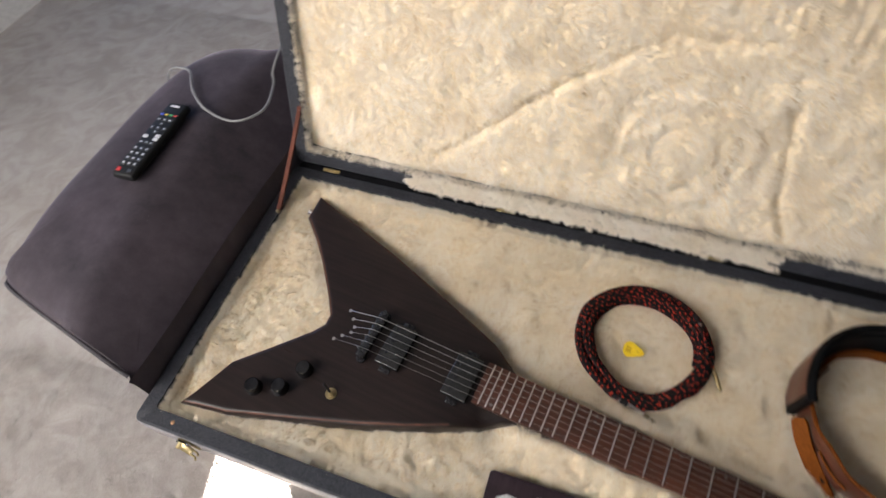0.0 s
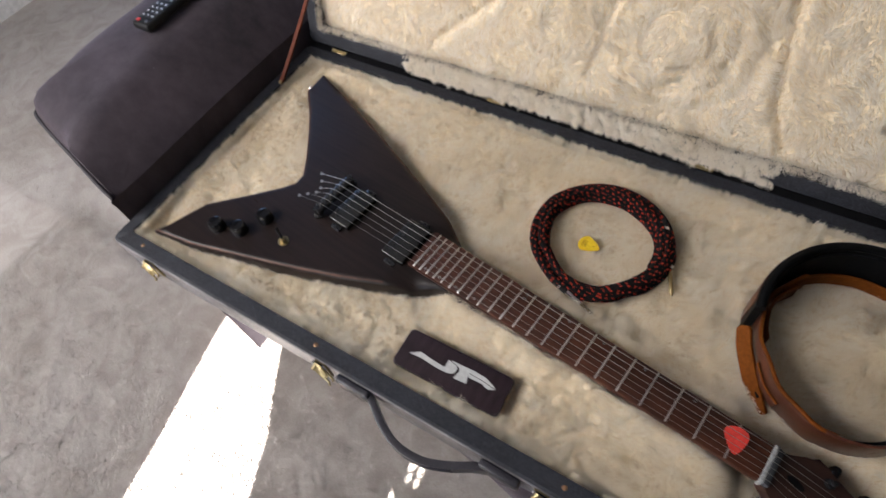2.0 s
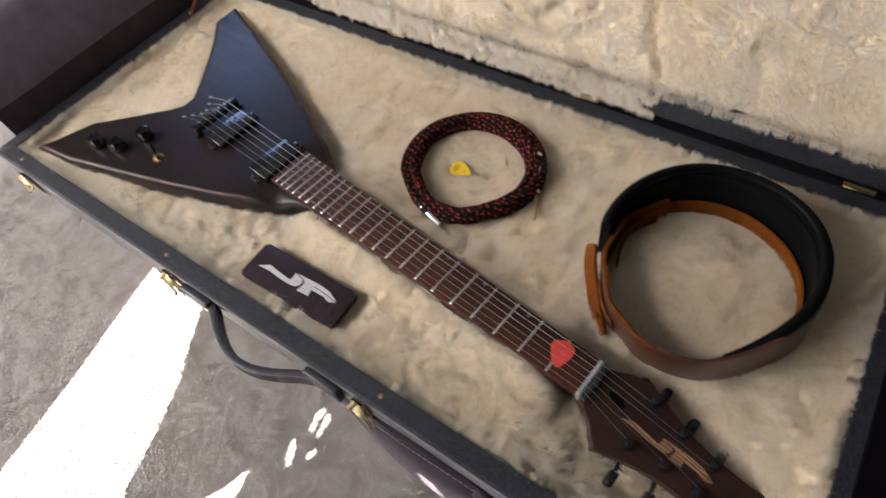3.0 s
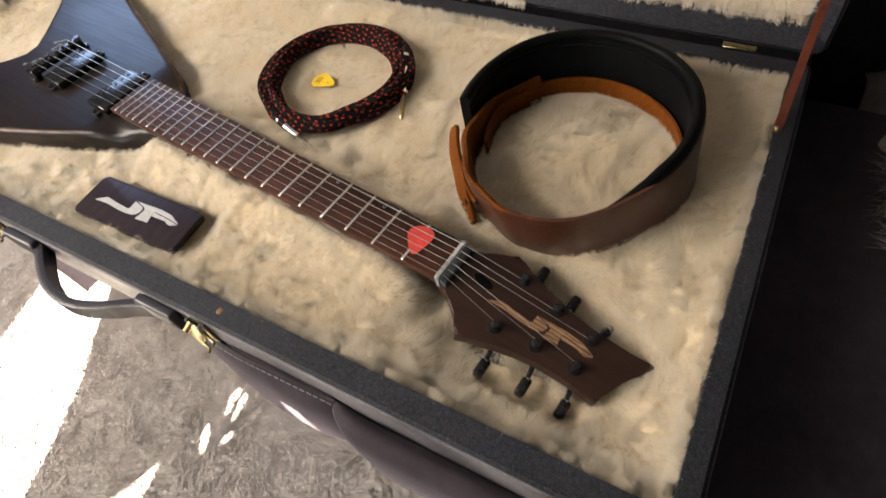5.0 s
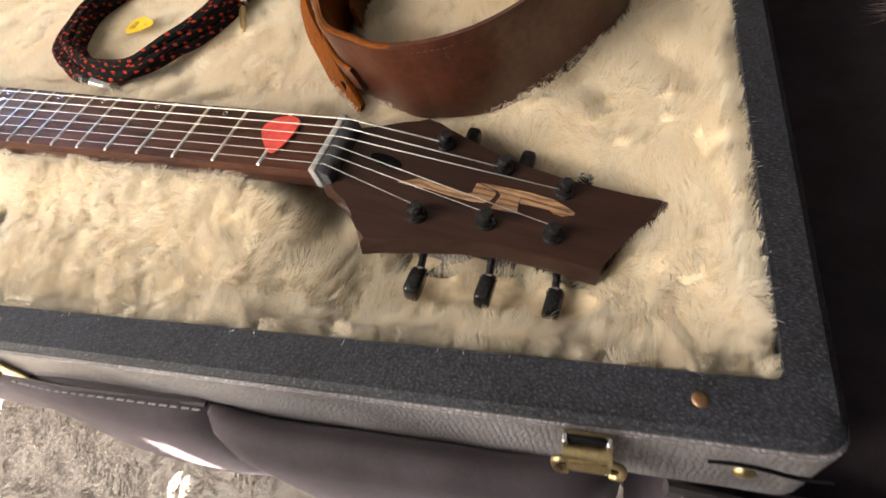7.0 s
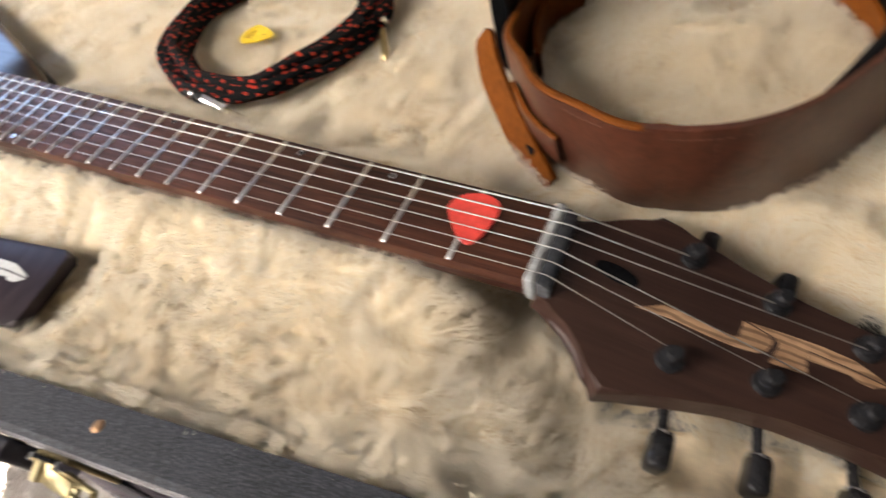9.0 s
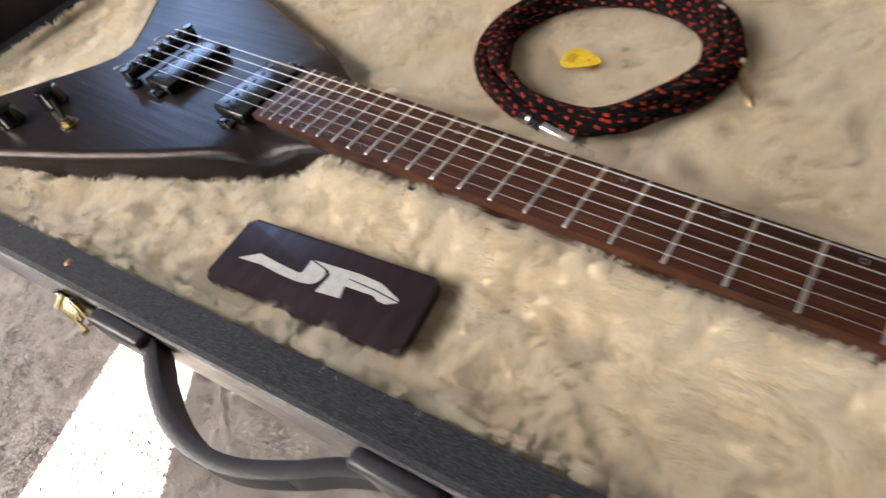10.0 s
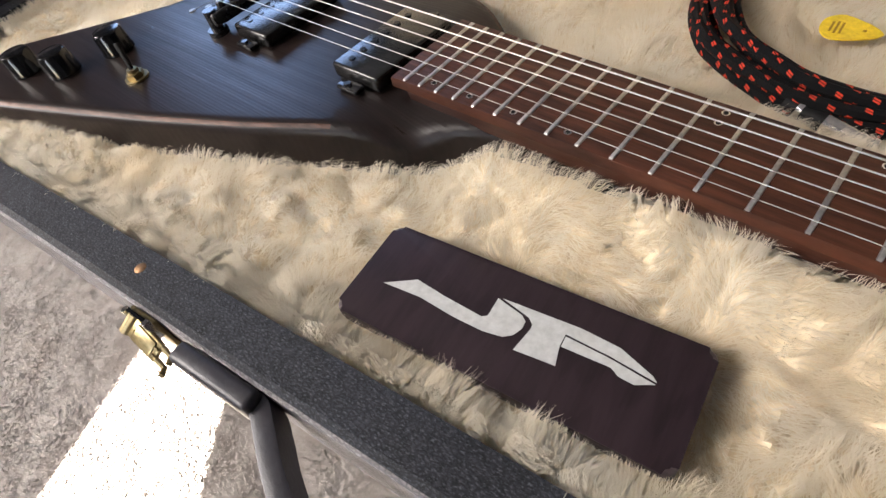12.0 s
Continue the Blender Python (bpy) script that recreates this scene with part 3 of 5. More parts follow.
def arm():
    outline = smooth_line([(-0.298, 0.125, 0), (-0.30, 0.112, 0), (-0.28, 0.098, 0), (-0.15, 0.068, 0), (-0.02, 0.040, 0), (-0.004, 0.05, 0), (-0.004, 0.3, 0), (-0.004, 0.62, 0), (-0.04, 0.69, 0),
                           (-0.13, 0.728, 0), (-0.235, 0.708, 0), (-0.290, 0.630, 0), (-0.312, 0.50, 0), (-0.315, 0.36, 0), (-0.310, 0.22, 0)], 6, True)
    mid = Vector((-0.16, 0.38, 0))
    inner = lambda x: 0.655 - 0.085 * max(0, (x + 0.15) / 0.15) ** 1.5
    bm = bmesh.new()
    rows = [(1.0, 0.0), (1.0, 0.3), (1.0, 0.575), (1.006, 0.590), (1.0, 0.604), (0.97, 0.622), (0.92, 0.634), (0.84, 0.642), (0.75, 0.648), (0.62, 0.652), (0.5, 0.654), (0.37, 0.6555), (0.25, 0.656), (0.1, 0.6565)]
    rings = []
    for s, z in rows:
        rings.append([bm.verts.new((mid.x + (p.x - mid.x) * s, mid.y + (p.y - mid.y) * s, z)) for p in outline])
    for a, b in zip(rings[:-1], rings[1:]):
        for i in range(len(a)):
            bm.faces.new((a[i], a[(i + 1) % len(a)], b[(i + 1) % len(a)], b[i]))
    bm.faces.new(rings[-1])
    for v in bm.verts:
        if v.co.z > 0.5:
            v.co += noise.noise_vector(v.co * 5) * 0.004
            w = min(1, max(0, (v.co.x + 0.16) / 0.08)) if v.co.z > 0.596 else 0
            v.co.z += (inner(v.co.x) - v.co.z) * w * w * (3 - 2 * w)
    part("arm", bm, SUEDE, sofa, "padded arm with piped edge")
    outer = [p for p in outline[50:] + outline[:26] if p.x < -0.012]
    drop = lambda p: max(0, 0.604 - inner(p.x)) if p.x > -0.1 else 0
    tube("piping", [(mid.x + (p.x - mid.x) * 1.010, mid.y + (p.y - mid.y) * 1.010, 0.597 - drop(p)) for p in outer], 0.0035, PIPING, sofa)
    bm = bmesh.new()
    for a, b in zip(outer[:-1], outer[1:]):
        n = max(1, int((b - a).length / 0.009))
        for k in range(n):
            p, q = a.lerp(b, k / n), a.lerp(b, (k + 0.6) / n)
            f = lambda c: Vector((mid.x + (c.x - mid.x) * 1.008, mid.y + (c.y - mid.y) * 1.008, 0.572 - drop(c)))
            rod(bm, f(p), f(q), 0.0010, 5)
    tagged(part("stitching", bm, THREAD, sofa, "row of pale stitches below the piping"), kind="stuff")


arm()

# ---------------------------------------------------------------- the guitar's place and outline (its own frame: x to the head, nut at 0)
GUITAR = Matrix.Translation((0.943, 0.124, 0)) @ Matrix.Rotation(radians(-7.87), 4, "Z")
BODY = [(-0.870, -0.2125), (-0.860, -0.190), (-0.839, -0.1271), (-0.796, -0.0800), (-0.7535, -0.031), (-0.743, -0.014), (-0.745, 0.003), (-0.768, 0.0316), (-0.8105, 0.0778), (-0.848, 0.1147), (-0.892, 0.151),
        (-0.8985, 0.2015), (-0.796, 0.1726), (-0.7007, 0.1438), (-0.608, 0.1118), (-0.544, 0.0887), (-0.4845, 0.0665), (-0.452, 0.049), (-0.434, 0.0335), (-0.415, 0.0275),
        (-0.350, 0.0150), (-0.350, -0.0150), (-0.415, -0.0280), (-0.434, -0.037), (-0.456, -0.0535), (-0.494, -0.0735), (-0.545, -0.0985), (-0.6145, -0.1280), (-0.701, -0.161), (-0.795, -0.1955)]
HEAD = [(0.0, -0.0185), (0.010, -0.0195), (0.0185, -0.0240), (0.0260, -0.0308), (0.0320, -0.0390), (0.0360, -0.0492), (0.050, -0.0430), (0.0634, -0.0385), (0.0845, -0.0322), (0.1038, -0.0287), (0.1318, -0.0274),
        (0.1528, -0.0300), (0.1572, -0.0297), (0.1586, -0.0225), (0.1602, -0.0122), (0.1640, -0.0036), (0.1727, 0.0067), (0.1811, 0.0190), (0.1836, 0.0236), (0.1830, 0.0258), (0.1780, 0.0264), (0.1632, 0.0238), (0.1305, 0.0213), (0.1057, 0.0268),
        (0.0791, 0.0335), (0.0569, 0.0380), (0.0480, 0.0418), (0.0412, 0.0475), (0.0297, 0.0367), (0.0158, 0.0285), (0.0, 0.0262)]

# the emblem inlaid in the headstock and in the plaque
EMBLEM = [[(-0.0615, -0.0056), (-0.0480, 0.0026), (-0.0324, 0.0006), (-0.0127, -0.0010), (-0.0105, 0.0006), (-0.0106, 0.0100), (0.0020, 0.0072), (0.0048, 0.0052), (0.0050, 0.0015), (0.0032, -0.0026), (-0.0002, -0.0053), (-0.009, -0.0067), (-0.0237, -0.0064), (-0.0423, -0.0046)],
          [(-0.0085, 0.0108), (0.0263, 0.0122), (0.0427, 0.0110), (0.0570, 0.0056), (0.0590, 0.0038), (0.0400, 0.0062), (0.0217, 0.0072), (0.0217, 0.0015), (0.0238, -0.0071), (0.0062, -0.0084), (0.0082, 0.0025), (0.0080, 0.0050), (0.0050, 0.0075)],
          [(0.0222, 0.0062), (0.0400, 0.0052), (0.0588, 0.0028), (0.0522, -0.0007), (0.0460, -0.0002), (0.0425, 0.0019), (0.0222, 0.0014)]]


def to_world(poly):
    return [tuple((GUITAR @ Vector((x, y, 0)))[:2]) for x, y in poly]


def mid_line(x):
    """The middle of the neck at x."""
    return 0.004 + 0.0082 * x


def half_width(x):
    return 0.0218 + 0.0205 * (-x) if x < 0 else 0.0218


NECK = [(0, mid_line(0) - 0.022), (0, mid_line(0) + 0.022), (-0.41, 0.031), (-0.41, -0.031)]
BUTTONS = to_world([(0.072, -0.0545), (0.105, -0.0495), (0.138, -0.0465)])
BODY_W, HEAD_W, NECK_W = to_world(BODY), to_world(HEAD), to_world(NECK)

# ---------------------------------------------------------------- the guitar case
X0, X1, Y0, Y1, RIM = 0.002, 1.187, -0.012, 0.503, 0.55
case = thing("guitar_case", "open rectangular grey guitar case with cream plush lining", "guitar case")


def rounded(x0, x1, y0, y1, r, n=5):
    out = []
    for cx, cy, a in ((x1 - r, y1 - r, 0), (x0 + r, y1 - r, 90), (x0 + r, y0 + r, 180), (x1 - r, y0 + r, 270)):
        out += [(cx + r * math.cos(radians(a + 90 * k / n)), cy + r * math.sin(radians(a + 90 * k / n))) for k in range(n + 1)]
    return out


def frame_mesh(x0, x1, y0, y1, r, width, z0, z1, front=None):
    """A hollow frame: outer wall, flat top and inner wall."""
    bm = bmesh.new()
    outer, inner = rounded(x0, x1, y0, y1, r), rounded(x0 + width, x1 - width, y0 + width, y1 - width, max(0.004, r - width * 0.6))
    rows = [(outer, z0), (outer, z1 - 0.003), ([(x + (0.003 if x < (x0 + x1) / 2 else -0.003), y + (0.003 if y < (y0 + y1) / 2 else -0.003)) for x, y in outer], z1),
            (inner, z1), (inner, z0)]
    rings = [[bm.verts.new((x, y, z)) for x, y in ring] for ring, z in rows]
    n = len(outer)
    for a, b in zip(rings, rings[1:] + rings[:1]):
        for i in range(n):
            bm.faces.new((a[i], a[(i + 1) % n], b[(i + 1) % n], b[i]))
    return bm


bm = frame_mesh(X0, X1, Y0, Y1, 0.012, 0.008, 0.488, RIM - 0.004)
box(bm, X0 + 0.004, X1 - 0.004, Y0 + 0.004, Y1 - 0.004, 0.486, 0.494)
for v in bm.verts:
    v.co.x -= 0.006 if v.co.x > X1 - 0.02 else 0
part("base_shell", bm, SHELL_CLOTH, case, "pale grey embossed shell")
bm = frame_mesh(X0 + 0.0015, X1 - 0.0015, Y0 + 0.0015, Y1 - 0.0015, 0.011, 0.024, 0.520, RIM)
for v in bm.verts:
    v.co.x -= 0.006 if v.co.x > X1 - 0.016 else 0
part("base_rim", bm, RIM_CLOTH, case, "slate grey embossed rim lining")

# the plush bed: a height field with hollows for the guitar
GX, GY = np.meshgrid(np.linspace(X0 + 0.020, X1 - 0.020, 420), np.linspace(Y0 + 0.020, Y1 - 0.011, 190))


def bed_height(x, y):
    z = 0.533 + 0.0022 * wave_field(x, y, 3, 0.16) + 0.0012 * wave_field(x, y, 4, 0.05) + 0.0012 * wave_field(x, y, 5, 0.024)
    # fluffy tufts, tallest along the front and in the corner beyond the body
    u, v = x + 0.006 * wave_field(x, y, 6, 0.03), y + 0.006 * wave_field(x, y, 7, 0.03)
    much = 0.30 + 0.70 * np.clip(np.maximum(np.minimum((0.13 - y) / 0.05, (0.86 - x) / 0.12), (0.20 - x) / 0.08), 0, 1)
    z = z + much * (0.0050 * (tufts(u, v, 0.026, 8) - 0.6) + 0.0022 * (tufts(v, u, 0.011, 9) - 0.6))
    edge = np.minimum.reduce([x - X0 - 0.02, X1 - 0.02 - x, y - Y0 - 0.02, Y1 - 0.02 - y])
    z = z + 0.014 * np.exp(-np.clip(edge, 0, 1) / 0.034)
    for poly, depth, soft, rim_share in ((BODY_W, 0.032, 0.014, 0.14), (HEAD_W, 0.033, 0.042, 0.66), (NECK_W, 0.012, 0.006, 0.12)):
        d = away(x, y, poly)
        s = np.where(inside(x, y, poly), np.clip(rim_share + d / 0.01, 0, 1), np.exp(-(d / soft) ** 2) * rim_share)
        z = z - depth * s
    # the pile stands up against the neck's sides
    d = away(x, y, NECK_W)
    z = z + 0.022 * np.exp(-(d / 0.028) ** 2) * ~inside(x, y, NECK_W) * np.clip((x - 0.485) / 0.05, 0, 1) * np.clip((0.93 - x) / 0.04, 0, 1)
    # it puffs up inside the coiled strap
    z = z + 0.012 * np.clip(1.35 - np.hypot(x - 0.989, y - 0.302) / 0.085, 0, 1)
    # lies pressed under the plaque
    z = z - 0.005 * np.exp(-(np.clip(np.maximum(np.abs(x - 0.590) - 0.078, np.abs(y - 0.060) - 0.029), 0, 1) / 0.008) ** 2)
    # and lies pressed flat under the tuner buttons
    for bx, by in BUTTONS:
        z = z - 0.012 * np.exp(-(np.hypot(x - bx, y - by) / 0.018) ** 2)
    return z


def grid_mesh(name, X, Y, Z):
    me = bpy.data.meshes.new(name)
    h, w = X.shape
    i = np.arange(h * w).reshape(h, w)
    me.from_pydata(np.stack([X.ravel(), Y.ravel(), Z.ravel()], 1).tolist(), [], np.stack([i[:-1, :-1], i[:-1, 1:], i[1:, 1:], i[1:, :-1]], -1).reshape(-1, 4).tolist())
    return me


mesh_part("plush_bed", grid_mesh("plush_bed", GX, GY, bed_height(GX, GY) - 0.006), HIDE, case, "tan hide under the cream plush")


def plush_on(name, n, x0, x1, y0, y1, height, seed, lean_to, length, width, keep, parent, place=None, mat=None, label="", droop=0.62, tuft=0.007, spill=None):
    rng = np.random.default_rng(seed)
    x, y = rng.uniform(x0, x1, n), rng.uniform(y0, y1, n)
    k = keep(x, y)
    x, y = x[k], y[k]
    z = height(x, y)
    e = 0.002
    nx, ny = -(height(x + e, y) - z) / e, -(height(x, y + e) - z) / e
    nrm = np.stack([nx, ny, np.ones_like(nx)], 1)
    nrm /= np.linalg.norm(nrm, axis=1)[:, None]
    # tufts: hairs of one patch lean alike and close up at the tips
    cx = np.floor((x + 0.004 * wave_field(x, y, seed + 8, 0.02)) / tuft).astype(np.int64)
    cy = np.floor((y + 0.004 * wave_field(x, y, seed + 9, 0.02)) / tuft).astype(np.int64)
    _, cell = np.unique(cx * 100003 + cy, return_inverse=True)
    m_x, m_y = (np.bincount(cell, v) / np.bincount(cell) for v in (x, y))
    turn = rng.normal(0, 0.24, cell.max() + 1)[cell]
    rise = rng.uniform(0.9, 1.1, cell.max() + 1)[cell]
    a = lean_to + 1.3 * wave_field(x, y, seed + 5, 0.11) + 0.5 * wave_field(x, y, seed + 6, 0.035) + turn + rng.normal(0, 0.25, len(x))
    s = (0.75 + 0.3 * wave_field(x, y, seed + 7, 0.05)) * rise
    lean = np.stack([np.cos(a) * s, np.sin(a) * s, np.zeros_like(a)], 1)
    if spill:
        # at the lining's edge the hairs fall outwards over the rim
        gaps = np.stack([x - spill[0], spill[1] - x, y - spill[2], spill[3] - y], 1)
        out = np.array([(-1, 0, 0), (1, 0, 0), (0, -1, 0), (0, 1, 0)])[gaps.argmin(1)]
        w = np.exp(-np.clip(gaps.min(1), 0, 1) / 0.012)[:, None]
        lean = lean * (1 - 0.6 * w) + out * 0.45 * w
    pull = np.stack([(m_x[cell] - x) * 0.42, (m_y[cell] - y) * 0.42, np.zeros_like(x)], 1)
    roots = np.stack([x, y, z - 0.006], 1)
    if place is not None:
        m = np.array(place)
        roots, nrm, lean = roots @ m[:3, :3].T + m[:3, 3], nrm @ m[:3, :3].T, lean @ m[:3, :3].T
    ob = fur(name, roots, nrm, lean, length, width, mat or PLUSH, parent, label, seed, droop, pull)
    return tagged(ob, kind="stuff")


def bed_keep(x, y):
    k = ~(inside(x, y, BODY_W) & (away(x, y, BODY_W) > 0.004))
    k &= ~(inside(x, y, HEAD_W) & (away(x, y, HEAD_W) > 0.006))
    for bx, by in BUTTONS:
        k &= np.hypot(x - bx, y - by) > 0.018
    k &= ~((x > 0.515) & (x < 0.665) & (y > 0.031) & (y < 0.088))
    return k


plush_on("plush", 470000, X0 + 0.0268, X1 - 0.0268, Y0 + 0.0268, Y1 - 0.0275, bed_height, 11, 0.6, 0.0118, 0.00032, bed_keep, case, droop=0.5, label="soft cream plush", spill=(X0 + 0.0265, X1 - 0.0265, Y0 + 0.0265, Y1 - 0.027))

plush_on("plush", 46000, X0 + 0.0268, X1 - 0.0268, Y0 + 0.0268, 0.036, bed_height, 12, 1.2, 0.0112, 0.00034, bed_keep, case, label="soft cream plush along the front", droop=0.34)


def fringe(x0, x1, y0, y1, z, n, seed, parent, mat, length=0.010):
    """Tufts that spill out over the edge of a rectangular lining."""
    rng = np.random.default_rng(seed)
    w, h = x1 - x0, y1 - y0
    u = np.sort(rng.uniform(0, 2 * (w + h), n))
    out = np.zeros((n, 3))
    p = np.zeros((n, 3))
    for lo, hi, ox, oy, dx, dy, nx, ny in ((0, w, x0, y0, 1, 0, 0, -1), (w, w + h, x1, y0, 0, 1, 1, 0), (w + h, 2 * w + h, x1, y1, -1, 0, 0, 1), (2 * w + h, 2 * (w + h), x0, y1, 0, -1, -1, 0)):
        k = (u >= lo) & (u < hi)
        t = u[k] - lo
        p[k] = np.stack([ox + dx * t, oy + dy * t, np.full(k.sum(), z)], 1)
        out[k] = (nx, ny, 0)
    cell = np.floor((u + 0.003 * np.sin(u * 90)) / 0.008).astype(int)
    turn = rng.normal(0, 0.75, cell.max() + 1)[cell] + rng.normal(0, 0.25, n)
    push = rng.uniform(0.0, 0.85, cell.max() + 1)[cell]
    c, s = np.cos(turn), np.sin(turn)
    lean = np.stack([out[:, 0] * c - out[:, 1] * s, out[:, 0] * s + out[:, 1] * c, np.zeros(n)], 1) * push[:, None]
    p -= out * rng.uniform(0, 0.010, n)[:, None]
    p[:, 2] -= rng.uniform(0.0, 0.008, n)
    mid = np.stack([np.bincount(cell, p[:, k]) / np.maximum(1, np.bincount(cell)) for k in (0, 1)], 1)[cell]
    pull = np.concatenate([(mid - p[:, :2]) * 0.2, np.zeros((n, 1))], 1)
    return tagged(fur("plush_fringe", p, np.tile([0, 0, 1.0], (n, 1)), lean, length, 0.0004, mat, parent, "ragged cream plush edge", seed, 0.3, pull), kind="stuff")


fringe(X0 + 0.026, X1 - 0.026, Y0 + 0.026, Y1 - 0.027, 0.5435, 60000, 15, case, PLUSH)

# the lid, leaning back on its stays: own frame with x along, y up the lid, z out of its opening
LEAN_BACK = radians(17.5)
LID = Matrix(((1, 0, 0, 0), (0, math.sin(LEAN_BACK), -math.cos(LEAN_BACK), 0.506), (0, math.cos(LEAN_BACK), math.sin(LEAN_BACK), 0.553), (0, 0, 0, 1)))
LH = 0.512
bm = frame_mesh(X0, X1, 0.0, LH, 0.012, 0.008, -0.045, -0.003)
box(bm, X0 + 0.003, X1 - 0.003, 0.003, LH - 0.003, -0.047, -0.040)
lid = part("lid", bm, SHELL_CLOTH, case, "pale grey embossed lid leaning back", pose_m=LID)
part("lid_rim", frame_mesh(X0 + 0.0015, X1 - 0.0015, 0.0015, LH - 0.0015, 0.011, 0.025, -0.028, 0.0), RIM_CLOTH, lid, "slate grey embossed rim lining")


# folds of the lid's lining: the long slanting crease, and the one that falls from it behind the strap's print
FOLDS = [(0.275, 0.060, 0.40, 0.165), (0.40, 0.165, 0.50, 0.250), (0.50, 0.250, 0.61, 0.318), (0.61, 0.318, 0.73, 0.325), (0.73, 0.325, 0.90, 0.285), (0.772, 0.290, 0.795, 0.205), (0.795, 0.205, 0.802, 0.140), (0.802, 0.140, 0.845, 0.050)]


def fold_way(x, y):
    best = np.full(np.shape(x), 9.0)
    for ax, ay, bx, by in FOLDS:
        t = np.clip(((x - ax) * (bx - ax) + (y - ay) * (by - ay)) / ((bx - ax) ** 2 + (by - ay) ** 2), 0, 1)
        best = np.minimum(best, np.hypot(x - ax - t * (bx - ax), y - ay - t * (by - ay)))
    return best + 0.0022 * np.abs(wave_field(x, y, 29, 0.03))


def lid_height(x, y):
    z = -0.008 + 0.003 * wave_field(x, y, 23, 0.25) + 0.0020 * wave_field(x, y, 24, 0.06) + 0.0011 * wave_field(x, y, 22, 0.024)
    # the round print that the coiled strap has pressed into it
    d = np.hypot((x - 0.668) / 1.05, y - 0.158) + 0.006 * wave_field(x, y, 27, 0.07)
    z = z - 0.006 * np.exp(-((d - 0.100) / 0.012) ** 2) - 0.0055 * np.exp(-((d - 0.070) / 0.007) ** 2) - 0.0045 * np.exp(-((d - 0.045) / 0.006) ** 2)
    # the ribbed print of the neck
    c = y - 0.385 + 0.10 * (x - 0.6)
    z = z - (0.003 + 0.0022 * np.sin(x * 330)) * np.exp(-(c / 0.028) ** 4) * (x > 0.42) * (x < 0.86)
    z = z - 0.010 * np.exp(-(fold_way(x, y) / 0.008) ** 2)
    edge = np.minimum.reduce([x - X0 - 0.02, X1 - 0.02 - x, y - 0.004, LH - 0.02 - y])
    return z - 0.010 * np.exp(-np.clip(edge, 0, 1) / 0.02) + 0.020 * np.exp(-((y - 0.004) / 0.018) ** 2) * (x > 0.23) * (x < 0.86)


def lid_keep(x, y):
    thin = np.random.default_rng(77).uniform(0, 1, x.shape) < 0.28
    return ((x > 0.235 + 0.01 * wave_field(x, y, 28, 0.03)) | (y > 0.026)) & ((fold_way(x, y) > 0.0055) | thin)


LX, LY = np.meshgrid(np.linspace(X0 + 0.018, X1 - 0.018, 260), np.linspace(0.008, LH - 0.018, 120))
mesh_part("lid_plush", grid_mesh("lid_plush", LX, LY, lid_height(LX, LY) - 0.006 - 0.034 * np.exp(-((LY - 0.004) / 0.020) ** 2)), HIDE, lid, "creased tan hide under the cream plush")
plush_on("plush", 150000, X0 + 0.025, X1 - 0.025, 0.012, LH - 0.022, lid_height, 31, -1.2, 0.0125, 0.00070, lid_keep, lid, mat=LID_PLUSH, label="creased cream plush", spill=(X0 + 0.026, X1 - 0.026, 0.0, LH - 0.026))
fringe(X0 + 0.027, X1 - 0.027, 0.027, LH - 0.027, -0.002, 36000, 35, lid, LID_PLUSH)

# the lid's pile hangs down over its lower rim, but for the stretch by the corner
rng = np.random.default_rng(36)
n = 24000
lx, ly = rng.uniform(0.0, 1.0, n), rng.uniform(0.004, 0.034, n)
lx = 0.238 + 0.605 * lx + 0.012 * np.sin(ly * 300)
sway = 0.5 * wave_field(lx, ly, 37, 0.03) + rng.normal(0, 0.3, n)
fall = np.stack([np.sin(sway), -np.cos(sway), np.zeros(n)], 1) * (0.6 + 0.25 * wave_field(lx, ly, 40, 0.012))[:, None]
hang = np.stack([lx, ly, 0.003 * wave_field(lx, ly, 38, 0.02) + rng.uniform(-0.001, 0.003, n)], 1)
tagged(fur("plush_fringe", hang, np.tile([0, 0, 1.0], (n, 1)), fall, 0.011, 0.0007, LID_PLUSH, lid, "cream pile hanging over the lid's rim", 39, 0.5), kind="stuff")

